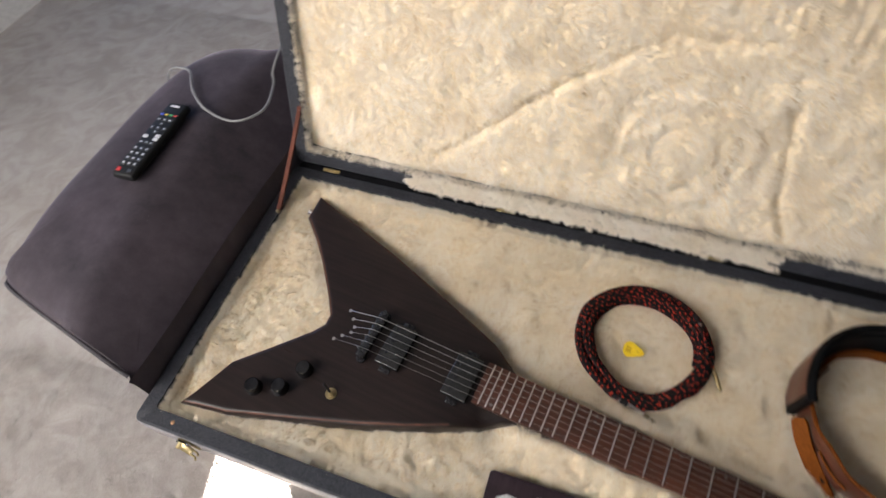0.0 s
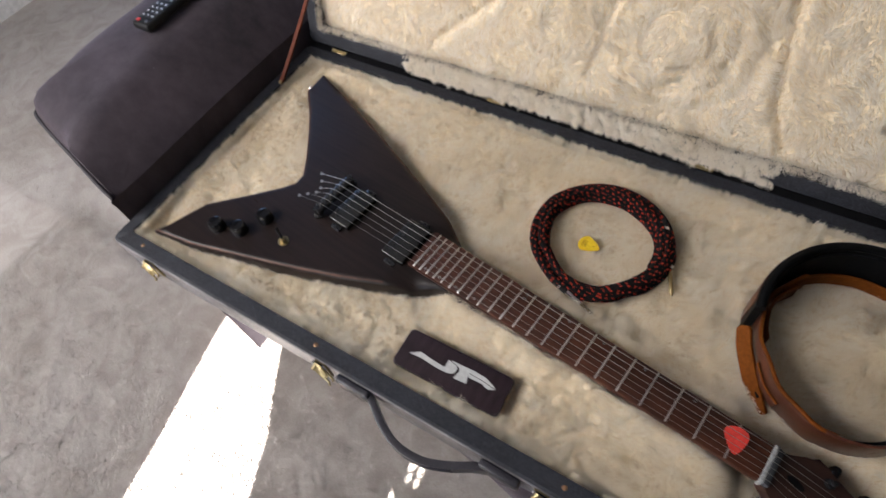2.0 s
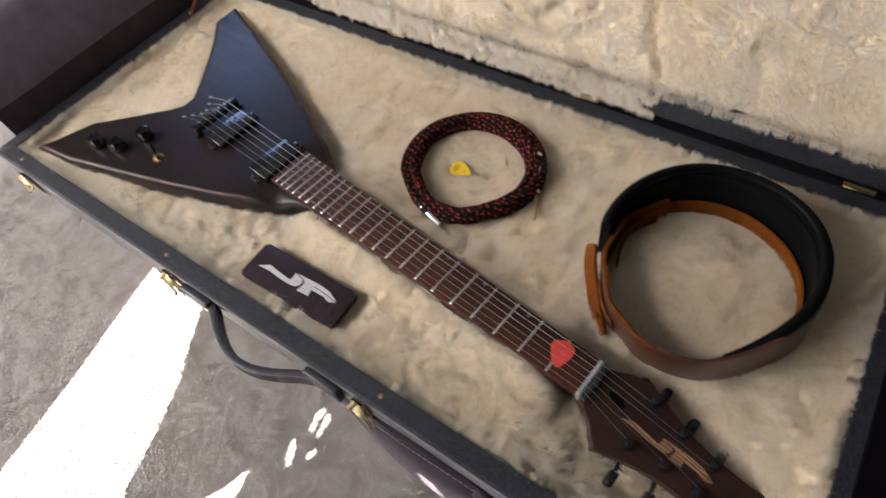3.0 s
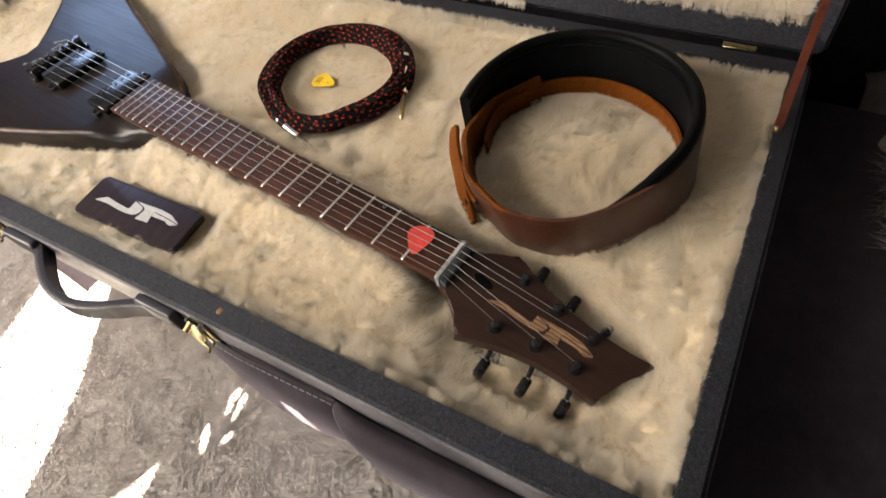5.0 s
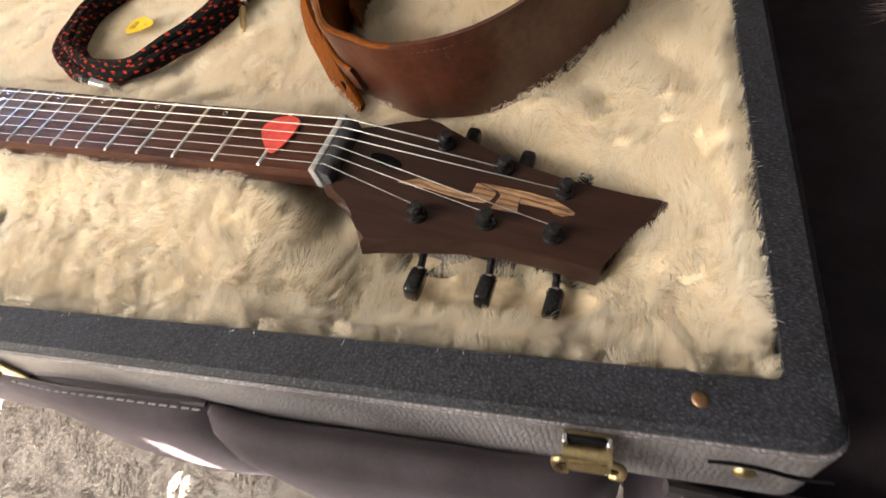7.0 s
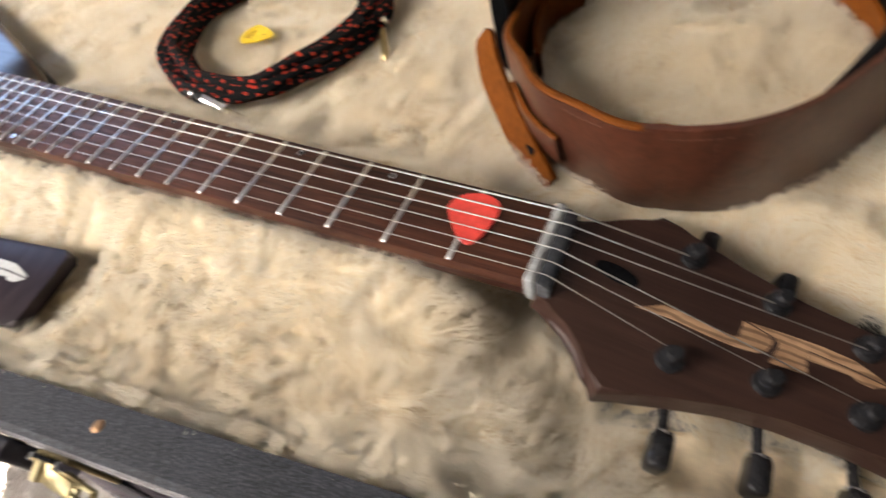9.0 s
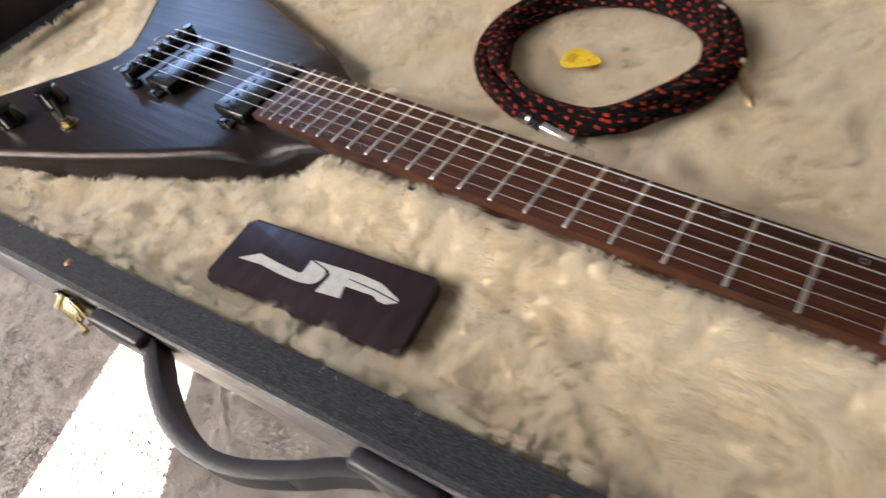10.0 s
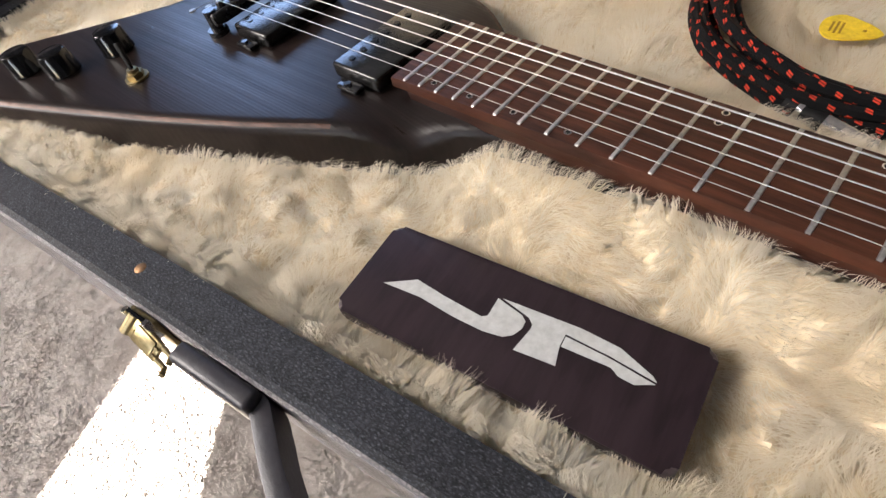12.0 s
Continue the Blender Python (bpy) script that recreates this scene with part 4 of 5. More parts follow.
# fittings of the case
def latch(x, hanging):
    """A draw latch: black slotted keeper with two posts, rolled bar, and its lever plate, which lies flat or hangs out from the case."""
    keeper = part("latch", boxed(x - 0.0095, x + 0.0095, Y0 - 0.0030, Y0 - 0.0003, 0.507, 0.5445, r=0.0009, seg=2), BRASS, case, "open brass draw latch" if hanging else "closed brass draw latch")
    part("slot", boxed(x - 0.0070, x + 0.0070, Y0 - 0.0046, Y0 - 0.0028, 0.539, 0.5475, r=0.0006, seg=1), BLACK_GAP, keeper, "dark slot behind the bar")
    for sd in (-1, 1):
        part("post", boxed(x + sd * 0.0082 - 0.0012, x + sd * 0.0082 + 0.0012, Y0 - 0.0062, Y0 - 0.0024, 0.533, 0.5475, r=0.0006, seg=1), CHROME, keeper)
    turn = Matrix.Translation((x, Y0 - 0.0068, 0.5385))
    if hanging:
        # the lever has swung out sideways, its face turned up
        way, face = Vector((0.93, -0.16, -0.33)).normalized(), Vector((0.15, -0.62, 0.75))
        face = (face - way * face.dot(way)).normalized()
        side = (-face).cross(-way)
        turn = Matrix.Translation((x - 0.0045, Y0 - 0.0072, 0.5415)) @ Matrix((side, -face, -way)).transposed().to_4x4() @ Matrix.Diagonal((0.60, 0.9, 0.92, 1))
    part("latch_bar", rod(bmesh.new(), (-0.0092, 0, 0), (0.0092, 0, 0), 0.0036, 16), BRASS, keeper, "rolled brass bar", pose_m=turn)
    bm = boxed(-0.0090, 0.0090, -0.0018, 0.0012, -0.024, -0.0022, r=0.0010, seg=2)
    box(bm, -0.0074, 0.0074, -0.0030, -0.0015, -0.021, -0.006, r=0.0012, seg=2)
    if hanging:
        for sd in (-1, 1):
            box(bm, sd * 0.0062 - 0.0020, sd * 0.0062 + 0.0020, -0.0014, 0.0010, -0.032, -0.0225, r=0.0007, seg=1)
            rod(bm, (sd * 0.0062, -0.0004, -0.031), (sd * 0.0062, -0.0050, -0.0345), 0.0016, 8)
            rod(bm, (sd * 0.0035, -0.0030, -0.0225), (sd * 0.0035, 0.0010, -0.0225), 0.0014, 8)
    part("lever", bm, BRASS, keeper, "brass lever plate", pose_m=turn)
    if not hanging:
        for sd in (-1, 1):
            loop = [(x + sd * 0.0085, Y0 - 0.0080, 0.5305), (x + sd * 0.0125, Y0 - 0.0085, 0.5295), (x + sd * 0.0135, Y0 - 0.0088, 0.522), (x + sd * 0.0125, Y0 - 0.0085, 0.5135), (x + sd * 0.0085, Y0 - 0.0080, 0.5115)]
            tube("latch_loop", smooth_line(loop, 5), 0.0016, BRASS, keeper)


def dome(x, y, z, r, mat, name, normal=(0, 0, 1), h=0.6):
    bm = bmesh.new()
    bmesh.ops.create_uvsphere(bm, u_segments=12, v_segments=6, radius=r)
    bmesh.ops.transform(bm, matrix=Matrix.Translation((x, y, z)) @ Vector(normal).to_track_quat("Z", "Y").to_matrix().to_4x4() @ Matrix.Diagonal((1, 1, h, 1)), verts=bm.verts)
    return part(name, bm, mat, case)


for x in (0.092, 0.432, 0.748, 1.094):
    latch(x, x < 1)
for x in (0.065, 0.414, 0.767, 1.133):
    dome(x, 0.003, RIM, 0.0032, COPPER, "rim_pin", h=0.25)
for x in (0.462, 0.698, 1.152):
    dome(x, Y0, 0.521 if x < 1 else 0.517, 0.0045, BRASS, "screw_head", (0, -1, 0))

# the slit of the folded cloth at the front corner
tube("corner_slit", smooth_line([(1.138, Y0 - 0.0004, 0.5265), (1.146, Y0 - 0.0006, 0.5285), (1.156, Y0 - 0.0006, 0.5265), (1.170, Y0 - 0.0006, 0.5205), (1.181, Y0 - 0.0002, 0.5205)], 5), 0.0009, BLACK_GAP, case, "dark slit of the folded corner cloth")

# the hinges, and a black strip painting the shaded gap at the back
part("hinge_gap", boxed(X0 + 0.01, X1 - 0.01, 0.497, 0.513, 0.520, 0.551), BLACK_GAP, case, "black strip standing for the shaded gap behind the rim")
for x in (0.079, 0.418, 0.759, 1.106):
    bm = boxed(x - 0.017, x + 0.017, 0.499, 0.5045, RIM - 0.002, RIM + 0.0015, r=0.0008, seg=1)
    rod(bm, (x - 0.017, 0.505, RIM + 0.001), (x + 0.017, 0.505, RIM + 0.001), 0.0022, 8)
    part("hinge", bm, BRASS, case, "small brass hinge")


def ribbon(name, line, across, width, thick, mat, parent, label=""):
    """A flat band along the line; across: one direction for its width, or one a point."""
    pts = [Vector(p) for p in line]
    n = len(pts)
    bm = bmesh.new()
    rings = []
    for i, p in enumerate(pts):
        d = (pts[min(i + 1, n - 1)] - pts[max(i - 1, 0)]).normalized()
        w = Vector(across[i] if isinstance(across, list) else across)
        w = (w - d * w.dot(d)).normalized() * (width[i] if isinstance(width, list) else width) / 2
        t = d.cross(w).normalized() * thick / 2
        rings.append([bm.verts.new(q) for q in (p - w - t, p - w * 0.96 - t * 1.3, p + w * 0.96 - t * 1.3, p + w - t, p + w + t, p + w * 0.96 + t * 1.3, p - w * 0.96 + t * 1.3, p - w + t)])
    for a, b in zip(rings[:-1], rings[1:]):
        for k in range(8):
            bm.faces.new((a[k], a[(k + 1) % 8], b[(k + 1) % 8], b[k]))
    bm.faces.new(rings[0][::-1])
    bm.faces.new(rings[-1])
    return part(name, bm, mat, parent, label)


for x in (0.026, 1.163):
    stay = ribbon("lid_stay", smooth_line([(x, 0.386, 0.548), (x, 0.45, 0.592), (x, 0.52, 0.645), (x, 0.578, 0.692)], 4), (1, 0, 0), 0.0075, 0.003, STAY_LEATHER, case, "red brown leather lid stay")
    for p in ((x, 0.577, 0.692), (x, 0.388, 0.551)):
        bm = bmesh.new()
        bmesh.ops.create_uvsphere(bm, u_segments=10, v_segments=6, radius=0.004, matrix=Matrix.Translation(p))
        part("rivet", bm, BRASS, stay)

# the handle: a flat moulded band between two mounts
grip_line = smooth_line([(0.498, -0.016, 0.529), (0.512, -0.0165, 0.529), (0.523, -0.023, 0.529), (0.536, -0.032, 0.529), (0.553, -0.0415, 0.529), (0.570, -0.048, 0.529), (0.590, -0.051, 0.529), (0.616, -0.0485, 0.529), (0.645, -0.037, 0.529), (0.667, -0.025, 0.529), (0.688, -0.017, 0.529)], 7)
handle = ribbon("carry_handle", grip_line, (0, 0, 1), 0.022, 0.0070, HANDLE_LEATHER, case, "dark leather carrying handle with moulded ridges")
for a, b in ((0.462, 0.514), (0.672, 0.722)):
    part("handle_mount", boxed(a, b, Y0 - 0.011, Y0 - 0.0005, 0.517, 0.5455, r=0.003, seg=3), HANDLE_LEATHER, handle)
for k in range(7):
    line = []
    for i in range(12, len(grip_line) - 14):
        d = (grip_line[i + 1] - grip_line[i - 1]).normalized()
        line.append(grip_line[i] + Vector((d.y, -d.x, 0)).normalized() * 0.0040 + Vector((0, 0, -0.0078 + 0.0025 * k)))
    tube("ridge", line, 0.0011, HANDLE_LEATHER, handle, seg=6)

# ---------------------------------------------------------------- the guitar
guitar = thing("electric_guitar", "dark wooden V-shaped electric guitar lying in the case", "guitar", GUITAR)
TOP = 0.545


def inset(outline, d):
    """The outline (running clockwise or not) moved inwards by d."""
    n = len(outline)
    area = sum(outline[i][0] * outline[(i + 1) % n][1] - outline[(i + 1) % n][0] * outline[i][1] for i in range(n))
    out = []
    for i in range(n):
        (ax, ay), (bx, by), (cx, cy) = outline[i - 1], outline[i], outline[(i + 1) % n]
        u, v = Vector((bx - ax, by - ay)).normalized(), Vector((cx - bx, cy - by)).normalized()
        m = Vector((-u.y - v.y, u.x + v.x)).normalized() * (1 if area > 0 else -1)
        k = d / max(0.55, abs(m.dot(Vector((-u.y, u.x)))))
        out.append((bx + m.x * k, by + m.y * k))
    return out


def body_part():
    outline = []
    for i, p in enumerate(BODY):
        q = BODY[(i + 1) % len(BODY)]
        steps = max(1, int(math.dist(p, q) / 0.02))
        outline += [(p[0] + (q[0] - p[0]) * k / steps, p[1] + (q[1] - p[1]) * k / steps) for k in range(steps)]
    bm = bmesh.new()
    rows = [(0.004, -0.040), (0.0, -0.036), (0.0, -0.0075), (0.0007, -0.0045), (0.0022, -0.0022), (0.0045, -0.0007), (0.0075, 0.0), (0.0095, 0.0)]
    rings = [[bm.verts.new((x, y, TOP + z)) for x, y in inset(outline, d)] for d, z in rows]
    n = len(outline)
    for k, (a, b) in enumerate(zip(rings[:-1], rings[1:])):
        for i in range(n):
            f = bm.faces.new((a[i], a[(i + 1) % n], b[(i + 1) % n], b[i]))
            # the worn line along the rounded top edge
            f.material_index = 1 if k == 4 and outline[i][0] < -0.475 else 0
    bm.faces.new(rings[0][::-1])
    bm.faces.new(rings[-1])
    # the carved scoops where the wings run out into the heel
    for x in np.linspace(-0.52, -0.38, 36):
        bmesh.ops.bisect_plane(bm, geom=bm.verts[:] + bm.edges[:] + bm.faces[:], plane_co=(x, 0, 0), plane_no=(1, 0, 0))
    for y in list(np.linspace(-0.085, -0.020, 18)) + list(np.linspace(0.020, 0.080, 16)):
        bmesh.ops.bisect_plane(bm, geom=bm.verts[:] + bm.edges[:] + bm.faces[:], plane_co=(0, y, 0), plane_no=(0, 1, 0))
    for v in bm.verts:
        if v.co.z > TOP - 0.03 and -0.54 < v.co.x < -0.36:
            for cx, cy in ((-0.446, -0.056), (-0.446, 0.054)):
                v.co.z -= 0.012 * math.exp(-((v.co.x - cx) / 0.026) ** 2 - ((v.co.y - cy) / 0.018) ** 2)
    return part("body", bm, [BODY_WOOD, WORN_WOOD], guitar, "black brown grained body with worn reddish edges")


body_part()


def neck_part():
    bm = bmesh.new()
    rows = []
    for x in np.linspace(0.004, -0.47, 24):
        c, h = mid_line(x), half_width(x) - 0.0005
        depth = 0.020 + 0.004 * (-x / 0.47)
        rows.append([bm.verts.new((x, c + h * math.cos(a), TOP + 0.009 - depth * math.sin(a) ** 0.8)) for a in [math.pi * k / 10 for k in range(11)]])
    for a, b in zip(rows[:-1], rows[1:]):
        for k in range(10):
            bm.faces.new((a[k], a[k + 1], b[k + 1], b[k]))
        bm.faces.new((a[10], a[0], b[0], b[10]))
    bm.faces.new(rows[0])
    bm.faces.new(rows[-1])
    part("neck", bm, NECK_WOOD, guitar, "red brown neck")
    bm = bmesh.new()
    low, high = [], []
    for x in (-0.0040, -0.4803):
        c, h = mid_line(x), half_width(x)
        low.append([(x, c - h), (x, c + h)])
    outline = [low[0][0], low[0][1], low[1][1], low[1][0]]
    slab(bm, outline, TOP + 0.0092, TOP + 0.0155, bevel=0.0012, seg=2, top_only=True)
    part("fretboard", bm, ROSEWOOD, guitar, "dark reddish rosewood fretboard")


neck_part()
BOARD = TOP + 0.0155
SCALE = 0.648


def fret_x(k):
    return -0.0043 - SCALE * (1 - 2 ** (-k / 12))


for k in range(1, 23):
    x = fret_x(k)
    c, h = mid_line(x), half_width(x) - 0.0006
    bm = bmesh.new()
    rows = []
    for y in (c - h, c - h + 0.0012, c + h - 0.0012, c + h):
        lift = 0.0 if y in (c - h, c + h) else 0.0011
        rows.append([bm.verts.new((x + dx, y, BOARD - 0.0004 + dz * (1 if lift else 0.2))) for dx, dz in ((-0.0013, 0), (-0.0008, 0.0011), (0.0008, 0.0011), (0.0013, 0))])
    for a, b in zip(rows[:-1], rows[1:]):
        for q in range(3):
            bm.faces.new((a[q], a[q + 1], b[q + 1], b[q]))
    bm.faces.new(rows[0])
    bm.faces.new(rows[-1])
    part("fret", bm, STEEL, guitar)
for k in (3, 5, 7, 9, 12, 15, 17, 19, 21):
    # bass side up to the twelfth fret, treble side above it
    x = (fret_x(k) + fret_x(k - 1)) / 2
    for y in (0.0066, 0.0140) if k == 12 else (0.0066,):
        at = (x, mid_line(x) + (half_width(x) - y) * (1 if k <= 12 else -1))
        bm = bmesh.new()
        rod(bm, (*at, BOARD - 0.001), (*at, BOARD + 0.0002), 0.0019, 14)
        dot = part("position_dot", bm, CHROME, guitar, "small ringed position dot", smooth=False)
        part("dot_centre", rod(bmesh.new(), (*at, BOARD - 0.0005), (*at, BOARD + 0.0004), 0.0011, 10), BLACK_PLASTIC, dot, smooth=False)

bm = boxed(-0.0046, 0.0002, mid_line(0) - 0.0230, mid_line(0) + 0.0225, TOP + 0.002, BOARD + 0.0022, r=0.0012, seg=3)
part("nut", bm, NUT_BONE, guitar, "worn grey white nut")
bm = boxed(0.0004, 0.0068, mid_line(0) - 0.0222, mid_line(0) + 0.0215, TOP + 0.002, BOARD + 0.0012, r=0.0010, seg=2)
for v in bm.verts:
    v.co.z -= 0.0035 * max(0, (v.co.x - 0.001) / 0.0058) if v.co.z > TOP + 0.008 else 0
part("nut_shelf", bm, SMOKY, guitar, "smoky grey rear slope of the nut")


def head_z(x):
    return TOP + 0.0075 - 0.205 * x


HEAD_M = Matrix.Translation((0, 0, TOP + 0.0075)) @ Matrix.Rotation(math.atan(0.205), 4, "Y")


def head_part():
    bm = bmesh.new()
    slab(bm, [(x / math.cos(math.atan(0.205)), y) for x, y in HEAD], -0.0145, 0.0, bevel=0.0026, seg=3)
    return part("headstock", bm, HEAD_WOOD, guitar, "dark brown sculpted headstock", pose_m=HEAD_M)


head = head_part()
for outline in EMBLEM:
    bm = bmesh.new()
    slab(bm, [(0.0925 + 0.8137 * x + 0.0787 * y, -0.0010 + 0.0057 * x + 0.7936 * y) for x, y in outline], 0.0, 0.0004)
    part("inlay", bm, MAPLE, head, "spalted pale wood inlay", smooth=False)
bm = bmesh.new()
slab(bm, [(0.0297 + 0.0102 * math.cos(a * 0.3927) + 0.12 * 0.0041 * math.sin(a * 0.3927), 0.0066 + 0.0041 * math.sin(a * 0.3927) - 0.0016 * math.cos(a * 0.3927)) for a in range(16)], 0.0001, 0.0007)
# a thin black plate paints the shade inside the opening
part("truss_rod_slot", bm, BLACK_GAP, head, "dark truss rod opening", smooth=False)

POSTS = [(0.0589, -0.0236), (0.0951, -0.0170), (0.1302, -0.0148), (0.0578, 0.0290), (0.0943, 0.0208), (0.1299, 0.0152)]
for i, (x, y) in enumerate(POSTS):
    x = x / math.cos(math.atan(0.205))
    s = -1 if i < 3 else 1
    bm = bmesh.new()
    rod(bm, (x, y, 0), (x, y, 0.0022), 0.0060, 12, 0.0055)
    rod(bm, (x, y, 0.002), (x, y, 0.0032), 0.0050, 6)
    rod(bm, (x, y, 0.003), (x, y, 0.0085), 0.0032, 12, 0.0027)
    rod(bm, (x, y, 0.0068), (x, y, 0.0092), 0.0036, 12, 0.0030)
    tuner = part("tuning_post", bm, BLACK_METAL, head, "black tuning post")
    edge = (-0.0385, -0.0315, -0.0285, 0.034, 0.0255, 0.0185)[i]
    bm = bmesh.new()
    rod(bm, (x + 0.006, y + s * 0.004, -0.018), (x + 0.0095, edge + s * 0.014, -0.018), 0.0022, 8)
    box(bm, x - 0.006, x + 0.008, min(y, y + s * 0.01), max(y, y + s * 0.01), -0.024, -0.0147, r=0.002, seg=2)
    part("tuner_shaft", bm, BLACK_METAL, tuner)
    bm = bmesh.new()
    y0 = edge + s * 0.0075
    box(bm, x + 0.0045, x + 0.0135, min(y0, y0 + s * 0.017), max(y0, y0 + s * 0.017), -0.0245, -0.0115, r=0.003, seg=3)
    for v in bm.verts:
        t = abs(v.co.y - y0) / 0.017
        v.co.z = -0.018 + (v.co.z + 0.018) * (0.75 + 0.35 * t)
    part("tuner_button", bm, BLACK_METAL, tuner, "black tuner button")
    ring_y = edge + s * 0.0080
    part("tuner_ring", rod(bmesh.new(), (x + 0.0088, ring_y, -0.018), (x + 0.0090, ring_y + s * 0.0014, -0.018), 0.0050, 12), CHROME, tuner, "thin chrome ring")

# pickups, bridge, knobs, switch
def pickup(x0, x1, y):
    bm = boxed(x0, x1, y - 0.0335, y + 0.0335, TOP + 0.0005, TOP + 0.0105, r=0.002, seg=3)
    pk = part("pickup", bm, PICKUP_COVER, guitar, "black covered humbucking pickup")
    for s in (-1, 1):
        bm = boxed((x0 + x1) / 2 - 0.009, (x0 + x1) / 2 + 0.009, y + s * 0.0385 - 0.004, y + s * 0.0385 + 0.004, TOP + 0.0005, TOP + 0.004, r=0.0015, seg=2)
        rod(bm, ((x0 + x1) / 2, y + s * 0.0395, TOP + 0.003), ((x0 + x1) / 2, y + s * 0.0395, TOP + 0.0058), 0.0022, 8)
        part("mounting_tab", bm, BLACK_METAL, pk)
    for k in range(6):
        at = (x0 + 0.010, y - 0.025 + 0.010 * k)
        part("pole_screw", rod(bmesh.new(), (*at, TOP + 0.0100), (*at, TOP + 0.0110), 0.0021, 10), BLACK_METAL, pk)
    return pk


pickup(-0.6355, -0.5965, -0.0035)
pickup(-0.5265, -0.4875, -0.0035)

bridge = part("bridge", boxed(-0.6645, -0.6495, -0.0425, 0.0365, TOP + 0.0065, TOP + 0.0165, r=0.0025, seg=3), BLACK_METAL, guitar, "black tune-style bridge")
for s in (-0.0400, 0.0340):
    bm = bmesh.new()
    rod(bm, (-0.657, s, TOP), (-0.657, s, TOP + 0.004), 0.0075, 16)
    rod(bm, (-0.657, s, TOP + 0.003), (-0.657, s, TOP + 0.0180), 0.0044, 14)
    part("bridge_post", bm, BLACK_METAL, bridge)
STRING_Y = [-0.0300 + 0.0106 * k for k in range(6)]
for k, y in enumerate(STRING_Y):
    bm = boxed(-0.661 + 0.001 * abs(k - 2.5), -0.653, y - 0.0025, y + 0.0025, TOP + 0.016, TOP + 0.0199, r=0.0008, seg=1)
    rod(bm, (-0.668, y, TOP + 0.012), (-0.662, y, TOP + 0.012), 0.0018, 8)
    part("saddle", bm, BLACK_METAL, bridge)
FERRULES = [(-0.714, -0.030), (-0.705, -0.020), (-0.695, -0.010), (-0.695, 0.000), (-0.704, 0.011), (-0.716, 0.022)]
for x, y in FERRULES:
    bm = bmesh.new()
    rod(bm, (x, y, TOP - 0.001), (x, y, TOP + 0.0008), 0.0030, 14, 0.0026)
    part("string_ferrule", bm, WIRE, guitar, "small dull metal string ferrule")

# strings: ferrule, saddle, nut, post
ORDER = [0, 1, 2, 5, 4, 3]
for k in range(6):
    y = STRING_Y[k]
    r = (0.00022, 0.00025, 0.0003, 0.00036, 0.00043, 0.0005)[k]
    nut_y = mid_line(0) - 0.0178 + 0.00712 * k
    post_i = ORDER[k]
    px, py = POSTS[post_i]
    pz = head_z(px) + 0.0055
    tube("string", [(*FERRULES[k], TOP + 0.0005), (-0.660, y, TOP + 0.0200), (-0.656, y, TOP + 0.0205), (-0.0020, nut_y, BOARD + 0.0026), (0.0048, nut_y, BOARD + 0.0024), (px - 0.002, py + (0.003 if k < 3 else -0.003), pz)], r, WIRE, guitar, seg=6)
    bm = bmesh.new()
    rod(bm, (px, py, pz - 0.003), (px, py, pz + 0.001), 0.0040, 10)
    part("string_wrap", bm, BLACK_METAL, guitar)


def knob(x, y):
    bm = bmesh.new()
    n = 28
    rows = []
    for z, r in ((0.0005, 0.0122), (0.002, 0.0122), (0.003, 0.0116), (0.0155, 0.0109), (0.0172, 0.0098), (0.0176, 0.008)):
        rows.append([bm.verts.new((x + (r + (0.00035 if k % 2 and 0.0025 < z < 0.016 else 0)) * math.cos(2 * math.pi * k / n), y + (r + (0.00035 if k % 2 and 0.0025 < z < 0.016 else 0)) * math.sin(2 * math.pi * k / n), TOP + z)) for k in range(n)])
    for a, b in zip(rows[:-1], rows[1:]):
        for k in range(n):
            bm.faces.new((a[k], a[(k + 1) % n], b[(k + 1) % n], b[k]))
    bm.faces.new(rows[-1])
    bm.faces.new(rows[0])
    part("control_knob", bm, KNOB, guitar, "black knurled control knob")


for x, y in ((-0.7775, -0.1465), (-0.741, -0.1305), (-0.7235, -0.0925)):
    knob(x, y)
bm = bmesh.new()
tx, ty = -0.669, -0.105
rod(bm, (tx, ty, TOP), (tx, ty, TOP + 0.0015), 0.0085, 20)
rod(bm, (tx, ty, TOP + 0.001), (tx, ty, TOP + 0.005), 0.0062, 6)
rod(bm, (tx, ty, TOP + 0.004), (tx, ty, TOP + 0.0075), 0.0040, 14)
switch = part("toggle_switch", bm, BRASS, guitar, "worn nickel pickup toggle switch")
bm = bmesh.new()
rod(bm, (tx, ty, TOP + 0.007), (tx - 0.010, ty + 0.004, TOP + 0.022), 0.0016, 8, 0.0024)
part("switch_tip", bm, BLACK_PLASTIC, switch)
bm = bmesh.new()
rod(bm, (-0.893, 0.168, TOP - 0.014), (-0.903, 0.168, TOP - 0.014), 0.0035, 12, 0.0065)
part("strap_button", bm, CHROME, guitar, "chrome strap button on the wing tip")

def set_neck(ob):
    """Pitch the neck and the body against each other by the set neck's small angle."""
    along_neck = ob.name.split(".")[0] in ("neck", "fretboard", "fret", "position_dot", "dot_centre")
    for v in ob.data.vertices:
        x = v.co.x
        if along_neck:
            v.co.z += 0.012 * max(0, -x)
        elif x < -0.3:
            v.co.z += 0.010 * min(1, max(0, (x + 0.9) / 0.4)) if x < -0.5 else 0.010 - 0.03 * (x + 0.5)


for ob in guitar.children_recursive:
    set_neck(ob)

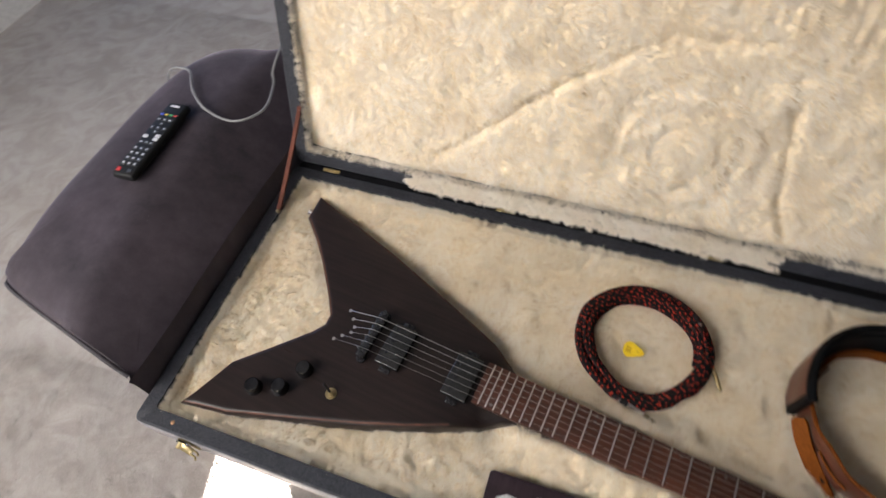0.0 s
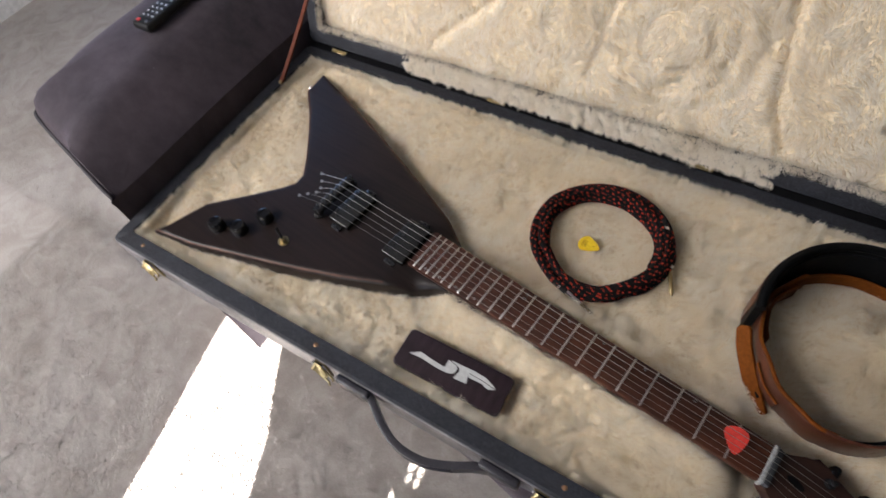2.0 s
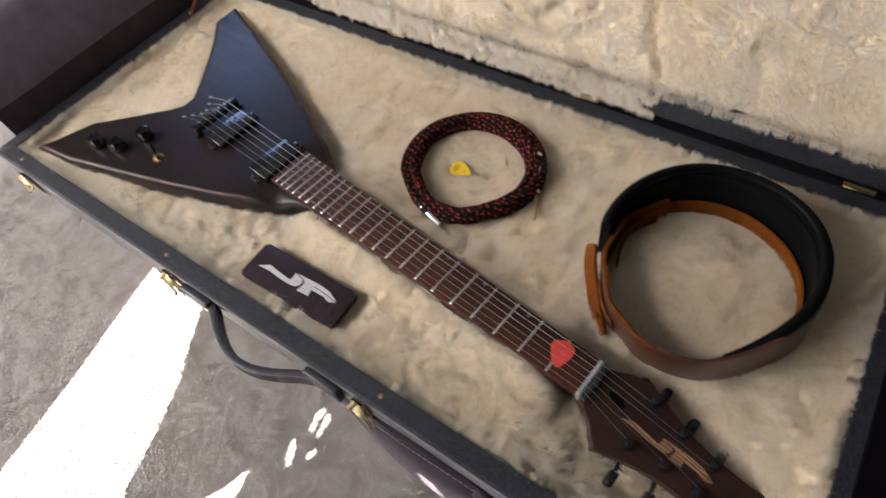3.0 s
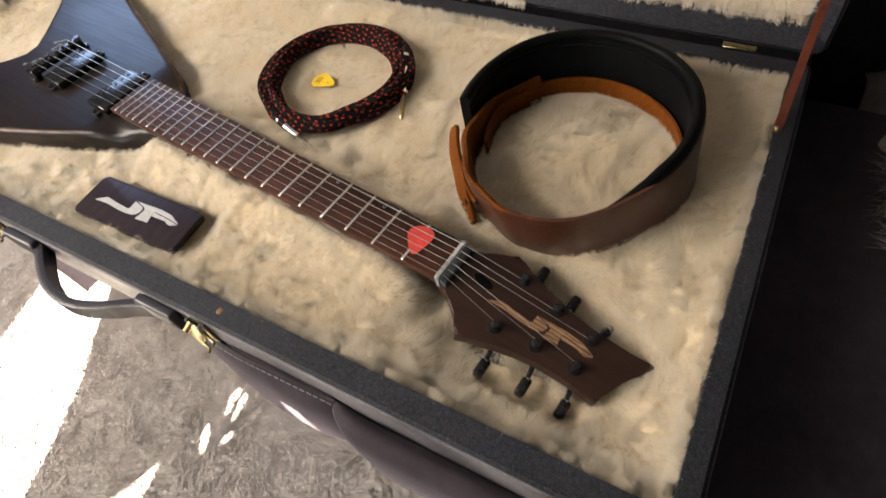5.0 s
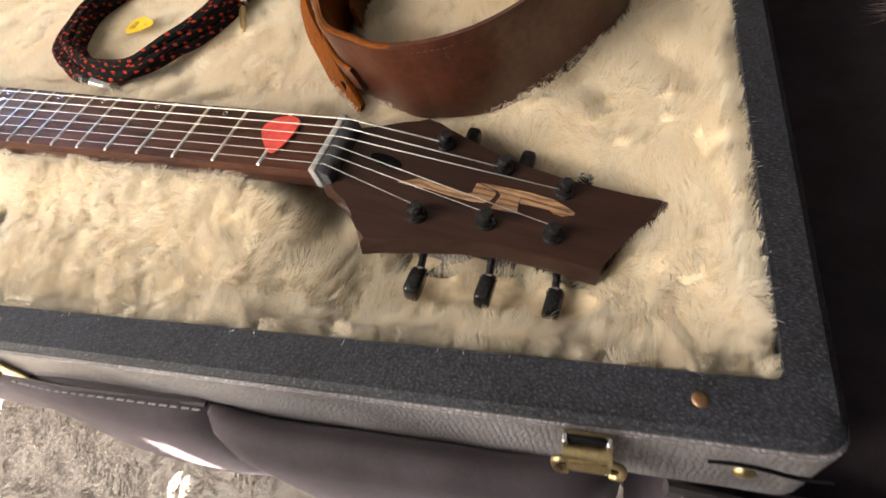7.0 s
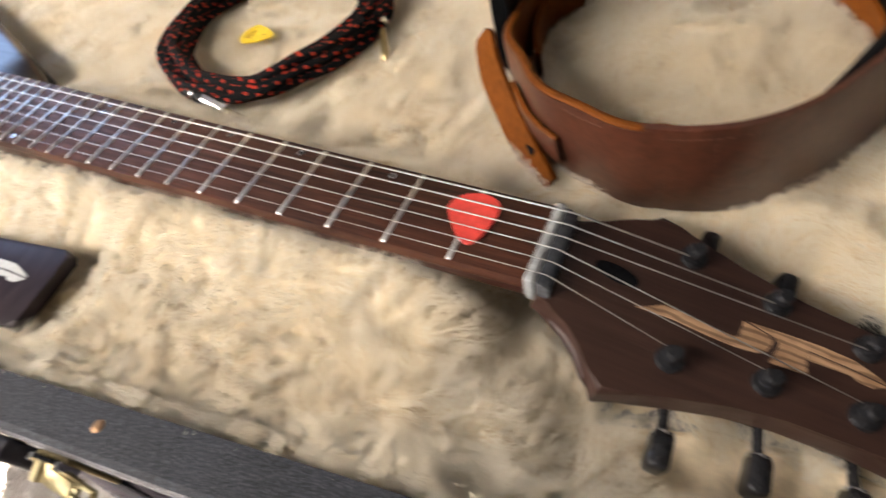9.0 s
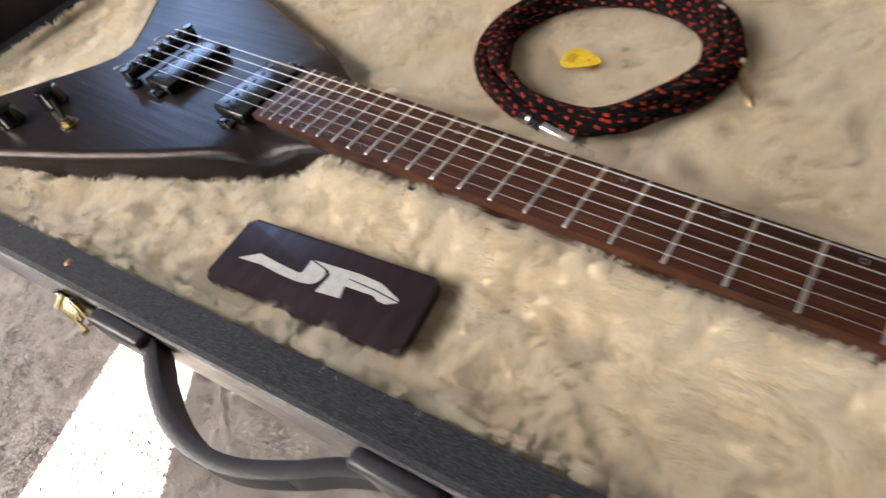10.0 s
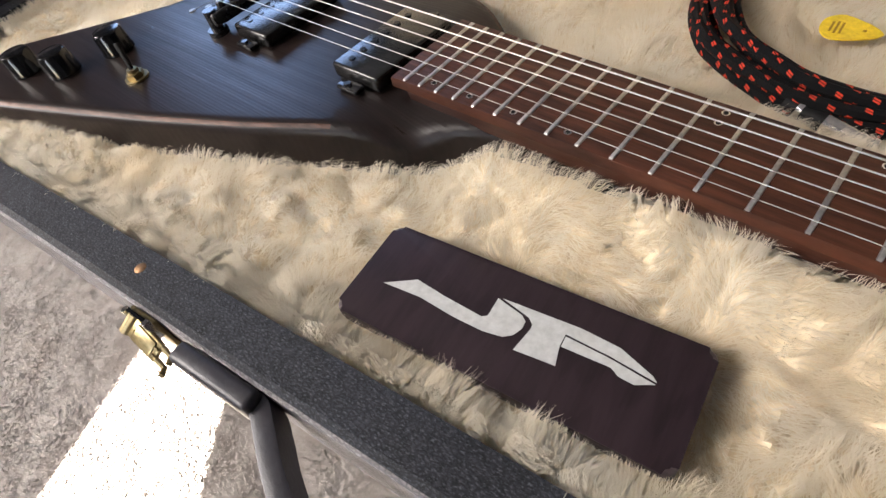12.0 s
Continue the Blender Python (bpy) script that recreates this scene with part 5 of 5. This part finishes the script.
# ---------------------------------------------------------------- things lying in the case
def pick(name, place, length, width, mat, label):
    bm = bmesh.new()
    pts = [(math.cos(a) * width / 2 * (1.0 if math.sin(a) > 0 else 1 + 0.42 * math.sin(a)), (math.sin(a) * length * 0.30 if math.sin(a) > 0 else math.sin(a) * length * 0.70)) for a in [2 * math.pi * k / 32 for k in range(32)]]
    slab(bm, pts, 0, 0.0009, bevel=0.0003, seg=1)
    ob = part(name, bm, mat)
    ob.matrix_basis = place
    return tagged(ob, label, "guitar pick", "picks in the case")


RED = two_scale("red_pick_plastic", (0.55, 0.035, 0.025), (0.72, 0.06, 0.045), 60, 500, 0.45)
YELLOW = two_scale("yellow_pick_plastic", (0.62, 0.42, 0.01), (0.78, 0.56, 0.02), 60, 500, 0.4)
pick("guitar_pick", Matrix.Translation(GUITAR @ Vector((-0.0405, 0.0115, BOARD + 0.0015))) @ Matrix.Rotation(radians(8), 4, "Z"), 0.031, 0.026, RED, "red plastic guitar pick tucked under the strings")
yp = pick("guitar_pick", Matrix.Translation((0.660, 0.3145, 0.5372)) @ Matrix.Rotation(radians(85), 4, "Z"), 0.031, 0.026, YELLOW, "yellow plastic guitar pick lying on the plush")
bm = bmesh.new()
INK = two_scale("dark_print_ink", (0.25, 0.14, 0.0), (0.32, 0.18, 0.0), 60, 500, 0.5)
for x, y, w, h in ((-0.001, 0.0035, 0.010, 0.0012), (-0.001, 0.0010, 0.012, 0.0012), (-0.001, -0.0015, 0.011, 0.0012), (0, -0.0125, 0.0022, 0.0018)):
    box(bm, x - w / 2, x + w / 2, y - h / 2, y + h / 2, 0.0009, 0.0011)
part("printed_mark", bm, INK, yp, "dark printed bars", smooth=False)

# the plaque
plaque = thing("plaque", "dark wooden plaque with a pale grey inlaid emblem", "plaque", Matrix.Translation((0.589, 0.0615, 0.533)) @ Matrix.Rotation(radians(0.5), 4, "Z"))
bm = bmesh.new()
slab(bm, rounded(-0.0760, 0.0755, -0.0262, 0.0262, 0.0045), 0.0, 0.0085, bevel=0.0022, seg=3)
bm.normal_update()
for f in bm.faces:
    f.material_index = 1 if 0.12 < f.normal.z < 0.97 else 0
board = part("board", bm, [PLAQUE_WOOD, PLAQUE_EDGE], plaque)
for outline in EMBLEM:
    bm = bmesh.new()
    slab(bm, outline, 0.0084, 0.0089)
    part("inlay", bm, INLAY, plaque, "pale grey emblem shape", smooth=False)

# the coiled cable
def cable_material():
    m = material("black_red_braid", (0.01, 0.01, 0.01), 0.8, spec=0.12)
    uv = node(m, "ShaderNodeTexCoord")
    sep = node(m, "ShaderNodeSeparateXYZ")
    link(m, uv.outputs["UV"], sep.inputs[0])

    def mth(op, a, b=None):
        n = m.node_tree.nodes.new("ShaderNodeMath")
        n.operation = op
        for s, v in zip(n.inputs, (a, b)):
            if v is None:
                continue
            if isinstance(v, (int, float)):
                s.default_value = v
            else:
                link(m, v, s)
        return n.outputs[0]

    along = mth("MULTIPLY", sep.outputs[1], 112.0)
    wind = mth("ADD", mth("MULTIPLY", sep.outputs[0], 3.0), mth("MULTIPLY", along, 0.42))
    spiral = mth("FRACT", wind)
    dash = mth("FRACT", mth("ADD", along, mth("MULTIPLY", mth("FLOOR", wind), 0.37)))
    pair = mth("ADD", mth("LESS_THAN", spiral, 0.12), mth("MULTIPLY", mth("GREATER_THAN", spiral, 0.18), mth("LESS_THAN", spiral, 0.30)))
    red = mth("MULTIPLY", pair, mth("LESS_THAN", dash, 0.36))
    base(m, mixed(m, red, (0.005, 0.005, 0.0055), (0.60, 0.055, 0.028)))
    fine = node(m, "ShaderNodeTexWave", Scale=1.0, Distortion=0.0)
    cm = node(m, "ShaderNodeMapping", Scale=(14, 600, 1), Rotation=(0, 0, 0.0))
    link(m, uv.outputs["UV"], cm.inputs[0])
    fine.bands_direction = "DIAGONAL"
    link(m, cm.outputs[0], fine.inputs["Vector"])
    bump(m, fine.outputs["Fac"], 0.5, 0.0006)
    return m


BRAID = cable_material()
cable = thing("instrument_cable", "coiled black and red braided instrument cable lying on the plush", "cable")
OUTER = [(18.7, 0.1045), (46.7, 0.108), (73.6, 0.110), (102, 0.113), (148, 0.111), (180, 0.103), (206, 0.096), (230, 0.0900), (261, 0.094), (289, 0.100), (309, 0.091), (319, 0.0855), (342, 0.0925)]
INNER = [(12, 0.0705), (32, 0.0735), (60, 0.0735), (94, 0.0775), (123, 0.081), (154, 0.078), (196, 0.0655), (234, 0.0570), (275, 0.0510), (327, 0.0595)]


def round_table(table, a):
    """The table's value at the angle a, in degrees, smoothly round the circle."""
    t = [(p + 360 * k, r) for k in (-1, 0, 1) for p, r in table]
    for (p, r), (q, s) in zip(t[:-1], t[1:]):
        if p <= a < q:
            f = (a - p) / (q - p)
            return r + (s - r) * f * f * (3 - 2 * f)
    return t[0][1]


lanes = [(0.0, 0), (0.97, 0), (0.5, 0), (0.26, 1), (0.74, 1), (0.12, 1), (0.9, 1), (0.5, 2), (0.3, 2), (0.7, 2)]
pts = []
for i in range(len(lanes) * 26 - 25):
    a, k = 360 * i / 26, i / 26
    (r0, z0), (r1, z1) = lanes[int(k) % 10], lanes[(int(k) + 1) % 10]
    f = k - int(k)
    f = max(0, (f - 0.5) / 0.5)
    f = f * f * (3 - 2 * f)
    lo, hi = round_table(INNER, a % 360) + 0.0036, round_table(OUTER, a % 360) - 0.0036
    u = min(1, max(0, r0 + (r1 - r0) * f + 0.06 * math.sin(math.radians(2.3 * a) + k)))
    rad = lo + (hi - lo) * u
    flat = min(1, 0.024 / (hi - lo))
    z = 0.5395 + 0.0056 * (z0 + (z1 - z0) * f) * flat + 0.0008 * math.sin(math.radians(a * 1.7) + k)
    pts.append((0.679 + rad * math.cos(math.radians(a)), 0.3145 + rad * math.sin(math.radians(a)), z))
tube("braided_lead", smooth_line(pts, 3), 0.0036, BRAID, cable, "black braid with red flecks", seg=8)


def plug(a, b):
    a, b = Vector(a), Vector(b)
    d = b - a
    at = lambda f: a + d * f
    bm = bmesh.new()
    rod(bm, at(0), at(0.30), 0.0048, 12)
    sleeve = part("plug_sleeve", bm, BLACK_PLASTIC, cable, "black shrink sleeve of the plug")
    bm = bmesh.new()
    rod(bm, at(0.10), at(0.14), 0.0051, 12)
    part("sleeve_band", bm, CHROME, sleeve)
    bm = bmesh.new()
    rod(bm, at(0.30), at(0.62), 0.0058, 14, 0.0052)
    rod(bm, at(0.62), at(0.66), 0.0062, 14)
    barrel = part("plug_barrel", bm, CHROME, cable, "nickel plug barrel")
    bm = bmesh.new()
    rod(bm, at(0.66), at(0.93), 0.0031, 12)
    rod(bm, at(0.93), at(0.965), 0.0031, 12, 0.0020)
    rod(bm, at(0.965), at(1.0), 0.0032, 12, 0.0012)
    part("plug_tip", bm, BRASS, barrel, "gold coloured jack tip")


plug((0.744, 0.390, 0.5490), (0.791, 0.290, 0.5330))
plug((0.650, 0.236, 0.5420), (0.714, 0.2165, 0.532))

# the coiled strap, standing on its edge
strap = thing("guitar_strap", "coiled brown leather guitar strap with black padding standing on the plush", "guitar strap")
C = Vector((0.9890, 0.3035))


ZL, ZH = 0.527, 0.592


def coil(a, r, z):
    """A place on the coil at the angle a: its foot is round, its upper edge flares out at front and back and leans west."""
    f = (z - ZL) / (ZH - ZL)
    c, sn = math.cos(radians(a)), math.sin(radians(a))
    turn = (a + 180) % 360 - 180
    r = r * (1 + 0.085 * f * math.exp(-((turn - 36) / 34) ** 2) - 0.065 * math.exp(-((turn + 40) / 26) ** 2))
    return Vector((C.x + 0.004 - 0.008 * f + r * (1.03 - 0.055 * f) * c, C.y - 0.004 * f + r * (1.01 + 0.075 * f) * sn, z + 0.004 * sn))


def band(name, rows, thick, mat, parent, label=""):
    """A band round the coil; rows of (angle, radius, lower edge, upper edge)."""
    lows, highs = [coil(a, r, z0) for a, r, z0, z1 in rows], [coil(a, r, z1) for a, r, z0, z1 in rows]
    return ribbon(name, [(p + q) / 2 for p, q in zip(lows, highs)], [q - p for p, q in zip(lows, highs)], [(q - p).length for p, q in zip(lows, highs)], thick, mat, parent, label)


def sweep(a0, a1, r0, r1, z0, z1, n=60):
    return [(a0 + (a1 - a0) * k / n, r0 + (r1 - r0) * k / n, z0, z1) for k in range(n + 1)]


band("outer_leather", sweep(-97, 183, 0.1135, 0.1120, ZL, ZH), 0.0028, BROWN_LEATHER, strap, "dark brown leather outer side")
pad_rows = []
for i, (a, r, z0, z1) in enumerate(sweep(-84, 188, 0.1100, 0.1075, ZL, ZH)):
    rise = min(1, 0.50 + 0.035 * i)
    pad_rows.append((a, r, ZL, ZL + (ZH - ZL) * rise + 0.005 * min(1, i / 14)))
pad = band("padding", pad_rows, 0.0075, PAD_LEATHER, strap, "black padded inner side")
tube("pad_roll", [coil(a, r - 0.0015, z1 - 0.002) for a, r, z0, z1 in pad_rows[6:]], 0.0052, PAD_LEATHER, pad, "soft rolled upper edge of the padding", seg=10)
tube("pad_seam", [coil(a, r - 0.0052, z1 - 0.012) for a, r, z0, z1 in pad_rows[12:]], 0.0012, BLACK_GAP, pad, seg=6)
lap = [(-92, 0.1138), (-105, 0.1130), (-120, 0.1105), (-135, 0.1065), (-150, 0.1030), (-170, 0.1005), (-190, 0.0985), (-210, 0.0965), (-228, 0.0950)]


def lap_width(t):
    """The lap's height, which tapers to the strap's narrow end."""
    k = min(1, max(0, (t - 0.30) / 0.6))
    return 0.063 - 0.030 * k * k * (3 - 2 * k)


lap_rows = []
for i in range(49):
    j, f = min(7, i // 6), i / 6 - min(7, i // 6)
    (a0, r0), (a1, r1) = lap[j], lap[j + 1]
    lap_rows.append((a0 + (a1 - a0) * f, r0 + (r1 - r0) * f + 0.0012 * math.sin(i * 0.55), 0.527, 0.527 + lap_width(i / 48)))
band("front_lap", lap_rows, 0.0024, BROWN_LEATHER, strap, "brown leather lap")
band("inner_lap", [(a, r - 0.0024, z0, z1 + 0.0008) for a, r, z0, z1 in lap_rows], 0.0024, TAN, strap, "tan suede inner side of the lap")
tube("lap_edge", [coil(a, r - 0.0012, z1) for a, r, z0, z1 in lap_rows], 0.0019, TAN, strap, "raw tan cut edge of the lap", seg=8)
band("strap_tail", sweep(134, -38, 0.0985, 0.1005, 0.530, 0.549, 44), 0.0026, TAN, strap, "narrow tan tail of the strap")
band("strap_tail", [(142 + 8 * k, 0.0915 - 0.0012 * abs(k - 3), 0.533, 0.556) for k in range(8)], 0.0024, TAN, strap, "narrow tan loop of the strap")
tab_line = smooth_line([(0.876, 0.268, 0.571), (0.883, 0.251, 0.561), (0.894, 0.235, 0.550), (0.912, 0.211, 0.5375), (0.931, 0.192, 0.529)], 6)
tab_width = [0.021 * min(1, 0.62 + 0.2 * i) * (1 if i < 17 else 1 - 0.62 * ((i - 16) / 8) ** 1.3) for i in range(25)]
tab = ribbon("end_tab", tab_line, [(0.45, 0.05, 0.89)] * 25, tab_width, 0.003, TAN, strap, "tan leather end tab with a slotted hole")
tube("tab_edge", [p - Vector((0.45, 0.05, 0.89)).normalized() * w * 0.49 for p, w in zip(tab_line, tab_width)], 0.0017, BROWN_LEATHER, tab, "dark burnished edge", seg=6)
bm = bmesh.new()
box(bm, -0.004, 0.004, -0.0018, 0.0018, -0.003, 0.003, r=0.001, seg=1)
# the hole is a black block, its inner shade put into the colour
part("button_hole", bm, BLACK_GAP, strap, "dark slotted hole", pose_m=Matrix.Translation((0.9165, 0.2070, 0.5385)) @ Matrix.Rotation(radians(-50), 4, "Z"))
slot_rows = [(-143, 0.1075, 0.541, 0.567), (-138, 0.1095, 0.540, 0.566), (-132, 0.1118, 0.540, 0.564), (-126, 0.1134, 0.541, 0.563), (-119, 0.1140, 0.542, 0.562)]
slot = band("keeper_slot", slot_rows, 0.0024, BROWN_LEATHER, strap, "stitched leather keeper slot")
tube("slot_edge", [coil(a, r + 0.0004, z1) for a, r, z0, z1 in slot_rows], 0.0016, TAN, slot, "raw tan cut edge", seg=6)
band("embossed_mark", [(a, 0.1152, 0.545, 0.565) for a in (-71.0, -70.2, -69.4)], 0.0006, BROWN_LEATHER, strap, "embossed bar")
STITCH = two_scale("brown_thread", (0.13, 0.065, 0.04), (0.19, 0.10, 0.065), 60, 400, 0.7)
bm = bmesh.new()
for k in range(-136, 20, 2):
    rr = 0.1151 if k > -100 else 0.1150 - 0.0077 * ((-100 - k) / 36) ** 1.2
    rod(bm, coil(k, rr, ZH - 0.006), coil(k + 1.2, rr, ZH - 0.006), 0.0003, 5)
for k in range(-118, 10, 2):
    rr = 0.1151 if k > -100 else 0.1150 - 0.0014 * (-100 - k) / 18
    rod(bm, coil(k, rr, ZL + 0.004), coil(k + 1.2, rr, ZL + 0.004), 0.0003, 5)
for k in range(14):
    z = ZL + 0.008 + 0.0038 * k
    rod(bm, coil(-80, 0.1151, z), coil(-80, 0.1151, z + 0.0022), 0.0003, 5)
tagged(part("stitching", bm, STITCH, strap, "rows of brown stitches"), kind="stuff")

# ---------------------------------------------------------------- things on the sofa
remote = thing("remote_control", "black television remote control lying on the sofa arm", "remote control", Matrix.Translation((-0.181, 0.394, 0.660)) @ Matrix.Rotation(radians(2), 4, "Z"))
bm = boxed(-0.021, 0.021, -0.088, 0.088, 0.0, 0.015, r=0.005, seg=3)
part("shell", bm, BLACK_PLASTIC, remote)
KEY = two_scale("grey_white_key", (0.45, 0.45, 0.45), (0.6, 0.6, 0.6), 60, 400, 0.5)
RED_KEY = two_scale("red_key", (0.5, 0.03, 0.02), (0.65, 0.05, 0.04), 60, 400, 0.5)
BLUE_KEY = two_scale("blue_key", (0.03, 0.06, 0.4), (0.05, 0.1, 0.55), 60, 400, 0.5)
GREEN_KEY = two_scale("green_key", (0.03, 0.25, 0.08), (0.05, 0.35, 0.12), 60, 400, 0.5)
YELLOW_KEY = two_scale("yellow_key", (0.5, 0.36, 0.03), (0.6, 0.45, 0.05), 60, 400, 0.5)
DARK_KEY = two_scale("dark_grey_key", (0.02, 0.02, 0.02), (0.035, 0.035, 0.035), 60, 400, 0.4)


def key(x, y, w, h, mat):
    part("key", boxed(x - w / 2, x + w / 2, y - h / 2, y + h / 2, 0.0148, 0.0165, r=0.0006, seg=1), mat, remote)


def mark(x, y, w, h):
    part("printed_mark", boxed(x - w / 2, x + w / 2, y - h / 2, y + h / 2, 0.0166, 0.0168), KEY, remote, smooth=False)


key(-0.011, -0.077, 0.007, 0.007, RED_KEY)
key(0.010, -0.077, 0.008, 0.006, DARK_KEY)
for row in range(4):
    for col in range(3):
        x, y = -0.011 + 0.011 * col, -0.063 + 0.0115 * row
        key(x, y, 0.008, 0.007, DARK_KEY)
        mark(x, y, 0.0035, 0.0025)
for x, y in ((-0.010, -0.014), (0.0, -0.014), (0.010, -0.014), (-0.011, 0.042), (0.0, 0.042), (0.011, 0.042)):
    key(x, y, 0.008, 0.0055, DARK_KEY)
    mark(x, y, 0.004, 0.0014)
for x, y in ((-0.011, 0.000), (0.011, -0.004), (0.011, 0.004)):
    key(x, y, 0.0095, 0.0068, KEY)
for x, y in ((0, 0.022), (-0.012, 0.022), (0.012, 0.022), (0, 0.032), (0, 0.012)):
    key(x, y, 0.007, 0.006, DARK_KEY)
    mark(x, y, 0.002, 0.002)
for x, mat in ((-0.0135, RED_KEY), (-0.0045, GREEN_KEY), (0.0045, YELLOW_KEY), (0.0135, BLUE_KEY)):
    key(-x, 0.055, 0.0065, 0.0035, mat)
mark(0.0, 0.076, 0.018, 0.004)

CORD = two_scale("pale_grey_cord", (0.16, 0.16, 0.16), (0.24, 0.24, 0.24), 60, 400, 0.5)
tagged(tube("charging_cord", smooth_line([(-0.36, 0.62, 0.30), (-0.345, 0.60, 0.55), (-0.30, 0.59, 0.640), (-0.235, 0.578, 0.662), (-0.194, 0.530, 0.664), (-0.140, 0.490, 0.664), (-0.073, 0.478, 0.662), (-0.036, 0.518, 0.662), (-0.045, 0.575, 0.668), (-0.062, 0.610, 0.675),
                                         (-0.055, 0.66, 0.70), (-0.01, 0.72, 0.72), (0.08, 0.745, 0.72)], 8), 0.0022, CORD), "thin pale grey cord looped over the sofa arm", "cord")

# the fur throw on the seat
throw = thing("fur_throw", "grey brown fluffy fur throw heaped on the sofa seat", "throw")


def throw_height(x, y):
    d = np.hypot((x - 1.655) / 0.345, (y - 0.475) / 0.24)
    z = 0.425 + 0.11 * np.clip(1 - d ** 4, 0, 1) ** 0.5 + 0.012 * wave_field(x, y, 43, 0.12)
    return z


TX, TY = np.meshgrid(np.linspace(1.27, 1.94, 60), np.linspace(0.23, 0.70, 50))
mesh_part("pelt", grid_mesh("pelt", TX, TY, throw_height(TX, TY) - 0.008), THROW, throw)
plush_on("fluff", 42000, 1.27, 1.94, 0.23, 0.70, throw_height, 47, 2.8, 0.028, 0.0009, lambda x, y: np.hypot((x - 1.655) / 0.35, (y - 0.475) / 0.25) < 1, throw, mat=THROW, label="fluffy grey brown fur", tuft=0.014)

# ---------------------------------------------------------------- the carpet's pile
def carpet_keep(x, y):
    return ~((x > -0.33) & (x < 1.9) & (y > 0.12) & (y < 1.0))


def carpet_height(x, y):
    return 0.0072 + 0.0008 * wave_field(x, y, 61, 0.25) - 0.0007 * np.exp(-(wave_field(x, y, 62, 0.045) / 0.14) ** 2) + 0.0004 * wave_field(x, y, 64, 0.012)


for n, x0, x1, y0, y1, sd in ((160000, -0.85, 1.5, -0.75, 0.12, 63), (80000, -2.0, -0.30, 0.05, 1.6, 67)):
    plush_on("carpet_nap", n, x0, x1, y0, y1, carpet_height, sd, 1.0, 0.0036, 0.0033, carpet_keep, floor_ob, mat=CARPET, label="cut pile of the carpet", droop=0.2, tuft=0.004)
